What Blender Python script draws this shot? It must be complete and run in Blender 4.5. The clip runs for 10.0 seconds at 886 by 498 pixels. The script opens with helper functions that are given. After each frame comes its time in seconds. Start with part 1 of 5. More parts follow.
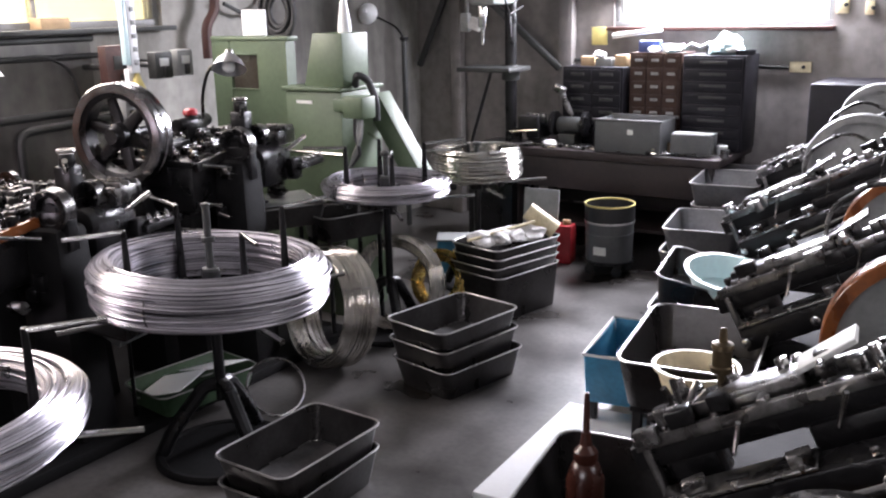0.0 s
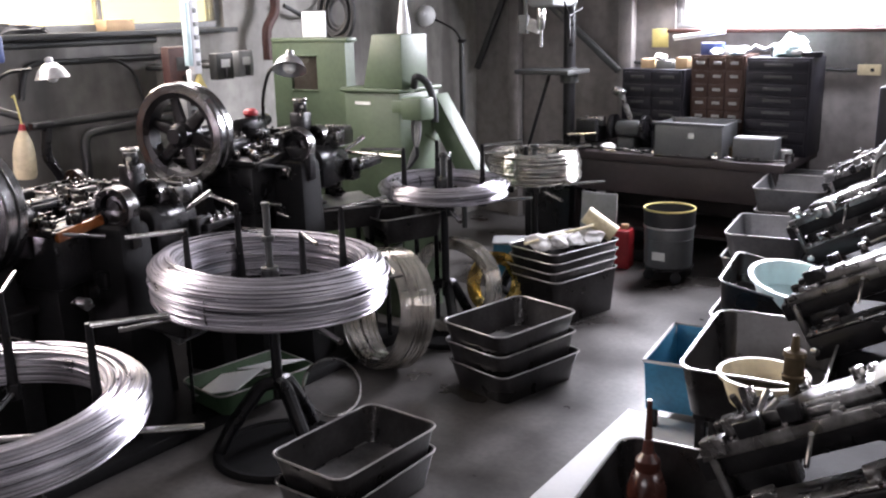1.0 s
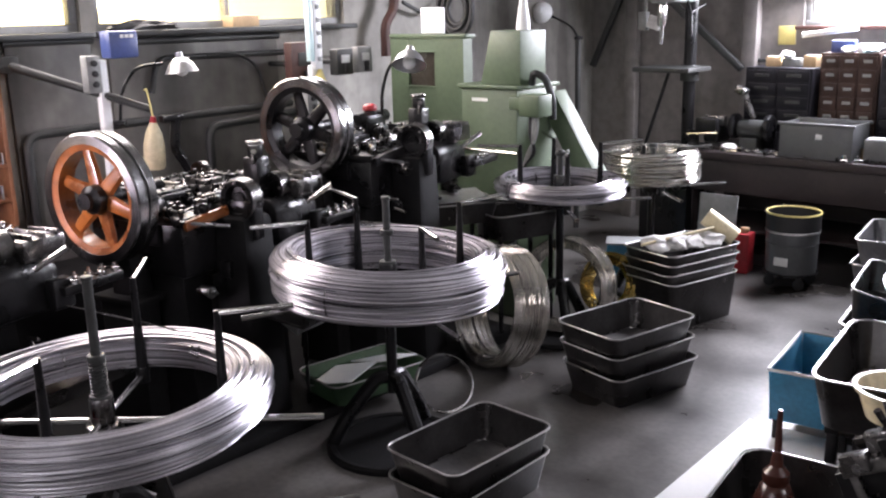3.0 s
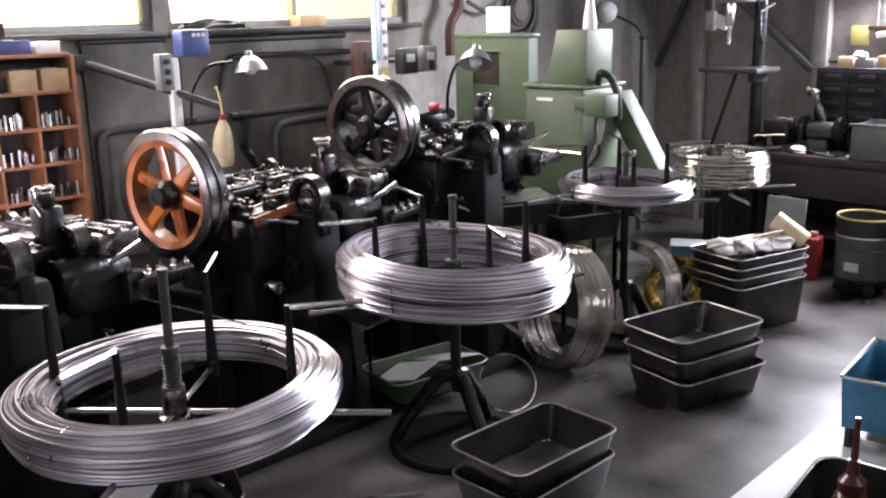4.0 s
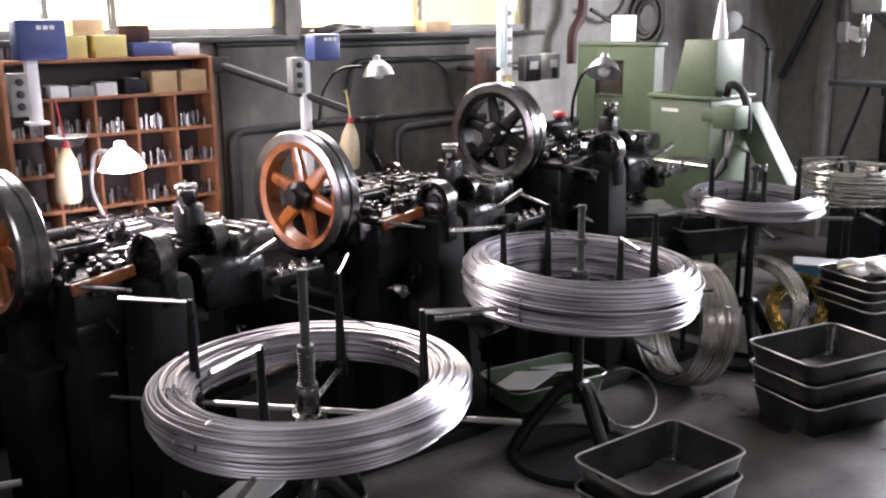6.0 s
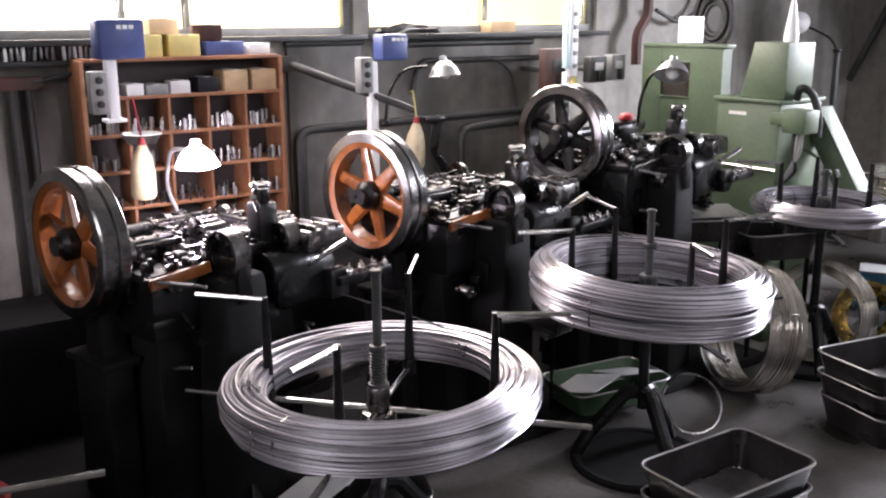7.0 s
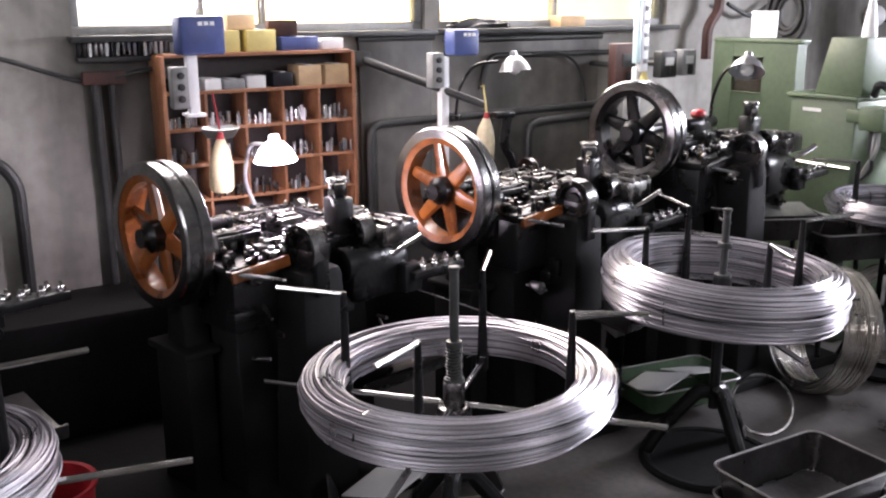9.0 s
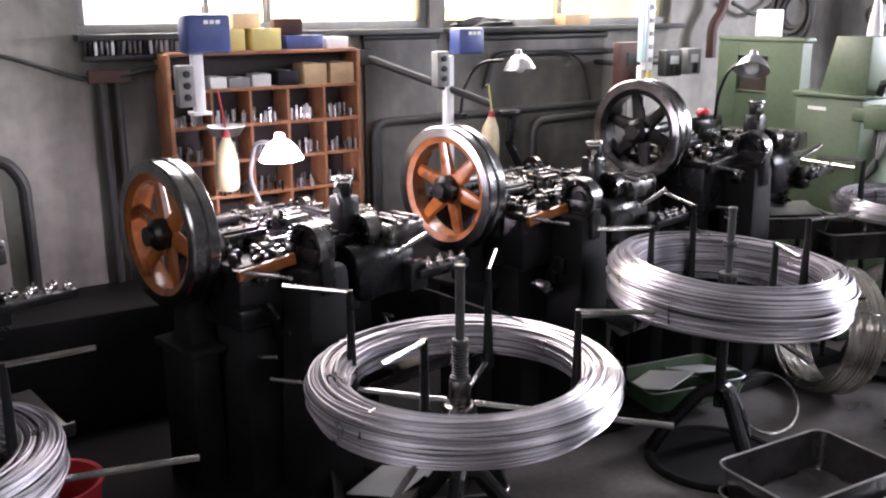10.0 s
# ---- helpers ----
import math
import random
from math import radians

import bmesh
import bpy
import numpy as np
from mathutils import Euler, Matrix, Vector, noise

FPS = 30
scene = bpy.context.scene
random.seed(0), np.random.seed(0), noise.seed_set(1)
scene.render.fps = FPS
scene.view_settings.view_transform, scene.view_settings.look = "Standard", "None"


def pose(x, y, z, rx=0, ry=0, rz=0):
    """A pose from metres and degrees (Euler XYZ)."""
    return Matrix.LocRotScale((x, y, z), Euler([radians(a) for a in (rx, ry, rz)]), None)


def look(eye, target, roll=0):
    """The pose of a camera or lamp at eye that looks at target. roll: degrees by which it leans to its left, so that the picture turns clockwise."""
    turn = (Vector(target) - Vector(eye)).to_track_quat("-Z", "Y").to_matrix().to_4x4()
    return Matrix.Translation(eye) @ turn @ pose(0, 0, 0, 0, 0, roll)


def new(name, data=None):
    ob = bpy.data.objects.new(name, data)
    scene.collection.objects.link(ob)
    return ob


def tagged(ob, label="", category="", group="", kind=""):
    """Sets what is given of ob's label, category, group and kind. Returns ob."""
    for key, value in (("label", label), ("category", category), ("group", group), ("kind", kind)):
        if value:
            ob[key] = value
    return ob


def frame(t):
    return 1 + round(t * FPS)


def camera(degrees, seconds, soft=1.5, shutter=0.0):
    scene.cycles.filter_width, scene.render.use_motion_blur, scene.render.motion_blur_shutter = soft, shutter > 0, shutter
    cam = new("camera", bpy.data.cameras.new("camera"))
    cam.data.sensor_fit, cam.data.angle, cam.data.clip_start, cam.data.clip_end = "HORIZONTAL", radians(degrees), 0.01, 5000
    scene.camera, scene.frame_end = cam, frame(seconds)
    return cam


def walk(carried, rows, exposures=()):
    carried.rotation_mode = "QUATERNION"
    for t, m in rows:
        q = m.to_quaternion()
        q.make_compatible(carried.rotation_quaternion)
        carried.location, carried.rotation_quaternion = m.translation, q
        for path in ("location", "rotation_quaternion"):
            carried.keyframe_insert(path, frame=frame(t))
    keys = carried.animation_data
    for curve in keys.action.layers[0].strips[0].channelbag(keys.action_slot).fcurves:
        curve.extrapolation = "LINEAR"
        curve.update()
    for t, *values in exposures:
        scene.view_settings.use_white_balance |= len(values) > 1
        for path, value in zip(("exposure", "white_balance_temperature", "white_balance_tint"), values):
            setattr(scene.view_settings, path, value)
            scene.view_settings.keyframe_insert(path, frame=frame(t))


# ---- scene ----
cam = camera(51.0, 10.0, soft=2.2)
METRES, EYE, TILT, LEAN, TURN = 0.6, 1.5, -14.0, 0.0, 0.0
PATH = [
    (0, (0.124, -0.083, 1.569), (-0.928, 1.54, 1.06), -1.2),
    (0.5, (0.109, -0.08, 1.561), (-0.986, 1.515, 1.057), -1.2),
    (1, (0.088, -0.076, 1.554), (-1.057, 1.487, 1.056), -1.3),
    (1.5, (0.073, -0.075, 1.544), (-1.113, 1.458, 1.047), -1.3),
    (2, (0.062, -0.076, 1.545), (-1.166, 1.421, 1.043), -1.3),
    (2.5, (0.043, -0.08, 1.545), (-1.229, 1.382, 1.045), -1.3),
    (4, (-0.004, -0.118, 1.535), (-1.402, 1.225, 1.044), -1.4),
    (4.5, (-0.03, -0.132, 1.536), (-1.467, 1.17, 1.048), -1.2),
    (5, (-0.055, -0.157, 1.536), (-1.528, 1.109, 1.06), -1.1),
    (5.5, (-0.07, -0.176, 1.536), (-1.575, 1.053, 1.065), -0.9),
    (7, (-0.125, -0.259, 1.562), (-1.717, 0.853, 1.079), -0.3),
    (7.5, (-0.135, -0.293, 1.568), (-1.761, 0.767, 1.088), -0.3),
    (8, (-0.141, -0.314, 1.586), (-1.784, 0.713, 1.088), -0.4),
    (8.5, (-0.148, -0.322, 1.59), (-1.798, 0.69, 1.087), -0.3),
    (9, (-0.149, -0.328, 1.589), (-1.798, 0.687, 1.085), -0.3),
    (9.5, (-0.15, -0.335, 1.595), (-1.799, 0.677, 1.086), -0.2),
    (10, (-0.151, -0.337, 1.588), (-1.802, 0.672, 1.082), -0.3),
]
walk(cam, [(t, look(eye, target, roll)) for t, eye, target, roll in PATH], [(0, -0.08, 6400, 20), (2.5, -0.06, 6400, 20), (5, -0.06, 6500, 20), (7, 0.03, 6430, 20), (10, 0.06, 6350, 20)])

# ---- world and light ----
world = bpy.data.worlds.new("world")
scene.world = world
world.use_nodes = True
wn = world.node_tree
sky = wn.nodes.new("ShaderNodeTexSky")
sky.sky_type, sky.sun_disc = "NISHITA", False
sky.sun_elevation, sky.sun_rotation = radians(38), radians(120)
wn.links.new(sky.outputs[0], wn.nodes["Background"].inputs[0])
wn.nodes["Background"].inputs[1].default_value = 0.12


def area(name, loc, target, sx, sy, watts, color):
    d = bpy.data.lights.new(name, "AREA")
    d.shape, d.size, d.size_y, d.energy, d.color = "RECTANGLE", sx, sy, watts, color
    ob = new(name, d)
    ob.matrix_world = look(loc, target)
    return ob


# daylight that enters by the window openings; those east and south are added, unseen
area("window_light_west_a", (-3.86, 1.18, 2.0), (-1.5, 1.0, 0.9), 1.5, 0.9, 62, (1.0, 0.95, 0.9))
area("window_light_west_b", (-3.86, 2.75, 2.0), (-1.5, 2.6, 0.9), 1.4, 0.9, 50, (1.0, 0.95, 0.9))
area("window_light_north", (-1.7, 5.86, 1.85), (-1.4, 3.6, 0.0), 1.3, 0.8, 290, (0.9, 0.94, 1.0))
area("added_light_east", (2.4, 2.6, 2.35), (-1.2, 2.8, 0.0), 2.2, 0.9, 56, (0.96, 0.98, 1.0))
area("added_light_south", (-0.6, -2.35, 2.1), (-2.2, 2.0, 0.6), 2.2, 1.0, 32, (0.96, 0.98, 1.0))


# ---- materials ----
def mat(name, color, rough=0.5, metal=0.0, var=0.25, scale=6.0, bump=0.15, fine=60.0, second=None, coat=0.0, streak=1.0):
    """Two scales of noise: broad stains towards a second colour, and fine grain in gloss and relief."""
    m = bpy.data.materials.new(name)
    m.use_nodes = True
    nt = m.node_tree
    b = nt.nodes["Principled BSDF"]
    co = nt.nodes.new("ShaderNodeTexCoord")
    n1 = nt.nodes.new("ShaderNodeTexNoise")
    n1.inputs["Scale"].default_value, n1.inputs["Detail"].default_value = scale, 6
    n2 = nt.nodes.new("ShaderNodeTexNoise")
    n2.inputs["Scale"].default_value, n2.inputs["Detail"].default_value = fine, 4
    mp = nt.nodes.new("ShaderNodeMapping")
    mp.inputs["Scale"].default_value = (1, 1, streak)
    nt.links.new(co.outputs["Object"], mp.inputs["Vector"])
    nt.links.new(mp.outputs["Vector"], n1.inputs["Vector"])
    nt.links.new(co.outputs["Object"], n2.inputs["Vector"])
    ramp = nt.nodes.new("ShaderNodeValToRGB")
    ramp.color_ramp.elements[0].position, ramp.color_ramp.elements[1].position = 0.35, 0.68
    c2 = second or [c * (1 - var) for c in color]
    ramp.color_ramp.elements[0].color = (*c2, 1)
    ramp.color_ramp.elements[1].color = (*color, 1)
    nt.links.new(n1.outputs["Fac"], ramp.inputs["Fac"])
    mix = nt.nodes.new("ShaderNodeMixRGB")
    mix.blend_type = "MULTIPLY"
    mix.inputs["Fac"].default_value = min(1.0, var * 1.2)
    nt.links.new(ramp.outputs["Color"], mix.inputs["Color1"])
    r2 = nt.nodes.new("ShaderNodeValToRGB")
    r2.color_ramp.elements[0].position, r2.color_ramp.elements[1].position = 0.3, 0.6
    r2.color_ramp.elements[0].color = (0.55, 0.55, 0.55, 1)
    r2.color_ramp.elements[1].color = (1, 1, 1, 1)
    nt.links.new(n2.outputs["Fac"], r2.inputs["Fac"])
    nt.links.new(r2.outputs["Color"], mix.inputs["Color2"])
    nt.links.new(mix.outputs["Color"], b.inputs["Base Color"])
    rr = nt.nodes.new("ShaderNodeMapRange")
    rr.inputs["To Min"].default_value, rr.inputs["To Max"].default_value = max(0.03, rough - 0.15), min(1.0, rough + 0.15)
    nt.links.new(n1.outputs["Fac"], rr.inputs["Value"])
    nt.links.new(rr.outputs["Result"], b.inputs["Roughness"])
    b.inputs["Metallic"].default_value = metal
    b.inputs["Coat Weight"].default_value = coat
    if bump:
        bp = nt.nodes.new("ShaderNodeBump")
        bp.inputs["Strength"].default_value, bp.inputs["Distance"].default_value = bump, 0.004
        nt.links.new(n2.outputs["Fac"], bp.inputs["Height"])
        nt.links.new(bp.outputs["Normal"], b.inputs["Normal"])
    return m


def strand_tones(m, least):
    """Each strand takes its own tone and gloss."""
    nt = m.node_tree
    b = nt.nodes["Principled BSDF"]
    src = b.inputs["Base Color"].links[0].from_socket
    geo = nt.nodes.new("ShaderNodeNewGeometry")
    mr = nt.nodes.new("ShaderNodeMapRange")
    mr.inputs["To Min"].default_value, mr.inputs["To Max"].default_value = least, 1.05
    nt.links.new(geo.outputs["Random Per Island"], mr.inputs["Value"])
    mx = nt.nodes.new("ShaderNodeMixRGB")
    mx.blend_type = "MULTIPLY"
    mx.inputs["Fac"].default_value = 1.0
    nt.links.new(src, mx.inputs["Color1"])
    nt.links.new(mr.outputs["Result"], mx.inputs["Color2"])
    nt.links.new(mx.outputs["Color"], b.inputs["Base Color"])


def glow(name, color, strength):
    m = bpy.data.materials.new(name)
    m.use_nodes = True
    b = m.node_tree.nodes["Principled BSDF"]
    b.inputs["Base Color"].default_value = (*color, 1)
    b.inputs["Emission Color"].default_value = (*color, 1)
    b.inputs["Emission Strength"].default_value = strength
    return m


def glass(name, color, rough):
    m = bpy.data.materials.new(name)
    m.use_nodes = True
    b = m.node_tree.nodes["Principled BSDF"]
    b.inputs["Base Color"].default_value = (*color, 1)
    b.inputs["Transmission Weight"].default_value, b.inputs["Roughness"].default_value = 1.0, rough
    return m


FLOOR = mat("oily_concrete", (0.165, 0.156, 0.15), 0.31, 0, 0.5, 1.9, 0.12, 40, (0.02, 0.017, 0.015))
WALL = mat("sooty_wall_board", (0.4, 0.385, 0.35), 0.75, 0, 0.4, 2.2, 0.2, 14, (0.085, 0.078, 0.068), streak=0.22)
PANEL = mat("oil_stained_sheet", (0.23, 0.22, 0.2), 0.6, 0, 0.45, 2.6, 0.15, 14, (0.06, 0.056, 0.05), streak=0.3)
WALL_N = mat("grimy_plaster", (0.3, 0.275, 0.262), 0.8, 0, 0.45, 2.4, 0.2, 14, (0.12, 0.108, 0.1), streak=0.25)
CEIL = mat("ceiling_board", (0.22, 0.22, 0.21), 0.85, 0, 0.2, 1.0)
IRON = mat("oiled_cast_iron", (0.011, 0.0105, 0.0115), 0.3, 0.15, 0.5, 9, 0.5, 55)
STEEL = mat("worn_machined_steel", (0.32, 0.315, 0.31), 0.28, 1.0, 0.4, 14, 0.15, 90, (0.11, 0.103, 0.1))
WHEEL = mat("oily_polished_rim", (0.36, 0.36, 0.365), 0.22, 1.0, 0.4, 10, 0.08, 80, (0.2, 0.197, 0.195))
BRIGHT = mat("polished_steel", (0.72, 0.71, 0.7), 0.18, 1.0, 0.2, 12, 0.08, 120)
WIRE = mat("galvanised_wire", (0.84, 0.81, 0.87), 0.31, 0.8, 0.25, 7, 0, 150)
strand_tones(WIRE, 0.2)
WIRE_W = mat("bright_steel_wire", (0.97, 0.95, 0.91), 0.2, 1.0, 0.04, 8, 0, 150, (0.85, 0.81, 0.74))
strand_tones(WIRE_W, 0.7)
BRASS = mat("brass_wire", (0.75, 0.56, 0.2), 0.25, 1.0, 0.2, 20, 0.05, 150)
TRAYG = mat("pale_steel_tray", (0.2, 0.2, 0.205), 0.4, 0.7, 0.3, 8, 0.12, 60)
TRAY = mat("dark_steel_tray", (0.05, 0.047, 0.047), 0.3, 0.6, 0.4, 7, 0.15, 60, (0.024, 0.022, 0.021))
LITFLOOR = mat("toplit_tray_floor", (0.15, 0.145, 0.143), 0.4, 0.4, 0.45, 9, 0.1, 70, (0.06, 0.056, 0.055))
RIM = mat("worn_bright_rim", (0.48, 0.47, 0.46), 0.34, 1.0, 0.06, 20, 0.05, 80)
GREEN = mat("machine_green_paint", (0.096, 0.135, 0.078), 0.5, 0, 0.25, 3, 0.06, 40, (0.07, 0.102, 0.058))
GREEND = mat("dark_green_paint", (0.05, 0.1, 0.05), 0.45, 0, 0.3, 6, 0.08)
ORANGE = mat("orange_wheel_paint", (0.34, 0.105, 0.02), 0.3, 0, 0.45, 9, 0.1, 50, (0.13, 0.04, 0.012), coat=0.4)
WOOD = mat("reddish_shelf_wood", (0.42, 0.19, 0.09), 0.55, 0, 0.35, 7, 0.15, 50, (0.24, 0.1, 0.05))
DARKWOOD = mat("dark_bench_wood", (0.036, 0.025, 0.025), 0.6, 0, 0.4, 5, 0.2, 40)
BLUE = mat("blue_enamel", (0.06, 0.09, 0.26), 0.4, 0, 0.25, 8, 0.05)
BLUEBIN = mat("blue_plastic", (0.03, 0.2, 0.34), 0.45, 0, 0.35, 8, 0.05)
WHITE = mat("white_board", (0.82, 0.83, 0.84), 0.5, 0, 0.06, 5, 0.03)
GREY = mat("grey_enamel", (0.27, 0.275, 0.27), 0.5, 0, 0.25, 9, 0.06)
CREAM = mat("cream_plastic", (0.72, 0.62, 0.4), 0.45, 0, 0.25, 14, 0.04)
AQUA = mat("pale_aqua_plastic", (0.55, 0.72, 0.73), 0.35, 0, 0.1, 10, 0.03)
RED = mat("red_paint", (0.5, 0.03, 0.04), 0.4, 0, 0.3, 8, 0.05)
YELLOW = mat("yellow_card", (0.66, 0.56, 0.2), 0.6, 0, 0.15, 10, 0.03)
CARD = mat("plain_cardboard", (0.6, 0.42, 0.24), 0.75, 0, 0.2, 10, 0.06)
PAPER = mat("white_paper_sheet", (0.75, 0.76, 0.74), 0.6, 0, 0.12, 6, 0.04)
BLACK = mat("black_rubber", (0.02, 0.02, 0.021), 0.55, 0, 0.4, 8, 0.1)
NEARBLACK = mat("near_black_steel", (0.013, 0.0125, 0.013), 0.7, 0.0, 0.4, 4, 0.2, 40)
NEARBLACK.node_tree.nodes["Principled BSDF"].inputs["Specular IOR Level"].default_value = 0.12
PIPE = mat("painted_pipe", (0.05, 0.052, 0.05), 0.5, 0.2, 0.4, 8, 0.1)
RUST = mat("rusty_red_steel", (0.085, 0.034, 0.027), 0.6, 0.1, 0.4, 6, 0.2)
GALV = mat("galvanised_sheet", (0.5, 0.51, 0.52), 0.38, 0.9, 0.25, 10, 0.06)
RAG = mat("grey_cotton_rag", (0.72, 0.7, 0.68), 0.9, 0, 0.3, 14, 0.3)
BRONZE = mat("dull_bronze", (0.16, 0.12, 0.07), 0.35, 0.8, 0.3, 12, 0.05)
AMBER = mat("brown_oil_can", (0.06, 0.018, 0.012), 0.3, 0, 0.3, 8, 0.05, coat=0.3)
DIM = mat("dark_drawer_front", (0.018, 0.017, 0.022), 0.5, 0.2, 0.3, 8, 0.08)
BROWN = mat("brown_drawer_front", (0.06, 0.034, 0.026), 0.5, 0.0, 0.3, 8, 0.08)
for dull in (DIM, BROWN, IRON):
    dull.node_tree.nodes["Principled BSDF"].inputs["Specular IOR Level"].default_value = 0.36 if dull is IRON else 0.2
SMOKE = mat("smoky_pane", (0.075, 0.07, 0.055), 0.25, 0, 0.4, 6, 0.03, 50, (0.04, 0.032, 0.026))
SKYGLOW = glow("bright_sky", (1.0, 0.94, 0.8), 1.35)
SKYCOOL = glow("bright_cool_sky", (1.0, 0.98, 0.97), 2.0)
SKYWARM = glow("bright_warm_sky", (1.0, 0.93, 0.6), 1.15)
GLOWSHADE = glow("glowing_shade", (1.0, 0.88, 1.0), 12.0)
BULB = glow("lit_bulb", (1.0, 0.9, 1.0), 60.0)
CLEAR = glass("clear_glass", (0.95, 0.97, 0.96), 0.05)


# ---- mesh helpers ----
def start():
    return bmesh.new()


def M(loc=(0, 0, 0), rot=(0, 0, 0)):
    return pose(*loc, *rot)


def box(bm, size, loc=(0, 0, 0), rot=(0, 0, 0), bevel=0.0, taper=None):
    g = bmesh.ops.create_cube(bm, size=1.0)
    vs = g["verts"]
    for v in vs:
        t = 1.0
        if taper and v.co.z > 0:
            v.co.x *= taper[0]
            v.co.y *= taper[1]
        v.co = Vector((v.co.x * size[0], v.co.y * size[1], v.co.z * size[2]))
    if bevel:
        es = list({e for v in vs for e in v.link_edges})
        r = bmesh.ops.bevel(bm, geom=es, offset=bevel, segments=2, affect="EDGES", profile=0.5)
        vs = list({v for f in r["faces"] for v in f.verts} | {v for v in vs if v.is_valid})
    m = M(loc, rot)
    for v in vs:
        v.co = m @ v.co
    return vs


def cyl(bm, r, h, loc=(0, 0, 0), rot=(0, 0, 0), seg=20, r2=None, bevel=0.0):
    g = bmesh.ops.create_cone(bm, cap_ends=True, segments=seg, radius1=r, radius2=r if r2 is None else r2, depth=h)
    vs = g["verts"]
    if bevel:
        es = [e for e in {e for v in vs for e in v.link_edges} if abs(e.verts[0].co.z - e.verts[1].co.z) < 1e-6]
        q = bmesh.ops.bevel(bm, geom=es, offset=bevel, segments=2, affect="EDGES", profile=0.5)
        vs = list({v for f in q["faces"] for v in f.verts} | {v for v in vs if v.is_valid})
    m = M(loc, rot)
    for v in vs:
        v.co = m @ v.co
    return vs


def rod(bm, a, b, r, seg=10, r2=None):
    a, b = Vector(a), Vector(b)
    g = bmesh.ops.create_cone(bm, cap_ends=True, segments=seg, radius1=r, radius2=r if r2 is None else r2, depth=(b - a).length)
    m = Matrix.Translation((a + b) / 2) @ (b - a).to_track_quat("Z", "Y").to_matrix().to_4x4()
    for v in g["verts"]:
        v.co = m @ v.co


def tube(bm, pts, r, seg=8, closed=False):
    """A pipe of radius r along a line of points."""
    pts = [Vector(p) for p in pts]
    n, rings = len(pts), []
    side = None
    for i, p in enumerate(pts):
        if closed:
            d = (pts[(i + 1) % n] - pts[i - 1]).normalized()
        else:
            d = (pts[min(i + 1, n - 1)] - pts[max(i - 1, 0)]).normalized()
        if side is None:
            side = d.orthogonal().normalized()
        side = (side - d * side.dot(d)).normalized()
        up = d.cross(side)
        rings.append([bm.verts.new(p + (side * math.cos(a) + up * math.sin(a)) * r) for a in (2 * math.pi * k / seg for k in range(seg))])
    for i in range(n if closed else n - 1):
        a, b = rings[i], rings[(i + 1) % n]
        for k in range(seg):
            bm.faces.new((a[k], a[(k + 1) % seg], b[(k + 1) % seg], b[k]))
    if not closed:
        bm.faces.new(rings[0][::-1])
        bm.faces.new(rings[-1])


def bend(pts, r=0.05, steps=5):
    """Rounds the corners of a line of points."""
    pts = [Vector(p) for p in pts]
    out = [pts[0]]
    for a, b, c in zip(pts, pts[1:], pts[2:]):
        k = min(r, (a - b).length * 0.45, (c - b).length * 0.45)
        p, q = b + (a - b).normalized() * k, b + (c - b).normalized() * k
        out += [p.lerp(b, t).lerp(b.lerp(q, t), t) for t in (i / steps for i in range(steps + 1))]
    return out + [pts[-1]]


def lathe(bm, prof, seg=40, m=None, closed=False):
    """Turns a profile of (radius, height) about z."""
    m = m or Matrix()
    rings = [[bm.verts.new(m @ Vector((r * math.cos(a), r * math.sin(a), z))) for a in (2 * math.pi * k / seg for k in range(seg))] for r, z in prof]
    pairs = list(zip(rings, rings[1:])) + ([(rings[-1], rings[0])] if closed else [])
    for a, b in pairs:
        for k in range(seg):
            bm.faces.new((a[k], a[(k + 1) % seg], b[(k + 1) % seg], b[k]))
    if not closed:
        if prof[0][0] > 1e-4:
            bm.faces.new(rings[0][::-1])
        if prof[-1][0] > 1e-4:
            bm.faces.new(rings[-1])


def mesh_of(name, bm, material, smooth=35):
    bmesh.ops.recalc_face_normals(bm, faces=bm.faces)
    for f in bm.faces:
        f.smooth = True
    for e in bm.edges:
        if len(e.link_faces) != 2 or e.calc_face_angle(0) > radians(smooth):
            e.smooth = False
    me = bpy.data.meshes.new(name)
    bm.to_mesh(me)
    bm.free()
    me.materials.append(material)
    return me


def part(name, bm, material, parent, label=""):
    ob = new(name, mesh_of(name, bm, material))
    ob.parent = parent
    return tagged(ob, label)


def thing(name, m, label, category, group=""):
    ob = new(name)
    ob.empty_display_size = 0.1
    ob.matrix_world = m
    return tagged(ob, label, category, group)


def solid(name, bm, material, m, label, category, group="", kind=""):
    ob = new(name, mesh_of(name, bm, material))
    ob.matrix_world = m
    return tagged(ob, label, category, group, kind)


def struct(name, bm, material, label="", category=""):
    return solid(name, bm, material, Matrix(), label, category, "", "structure")


# ---- the room ----
bm = start()
box(bm, (7.2, 9.4, 0.1), (-0.6, 1.6, -0.05))
struct("floor", bm, FLOOR, "dark oil-stained smooth concrete workshop floor", "floor")
bm = start()
box(bm, (7.2, 9.4, 0.1), (-0.6, 1.6, 3.05))
struct("ceiling", bm, CEIL, "plain grey ceiling boards", "ceiling")


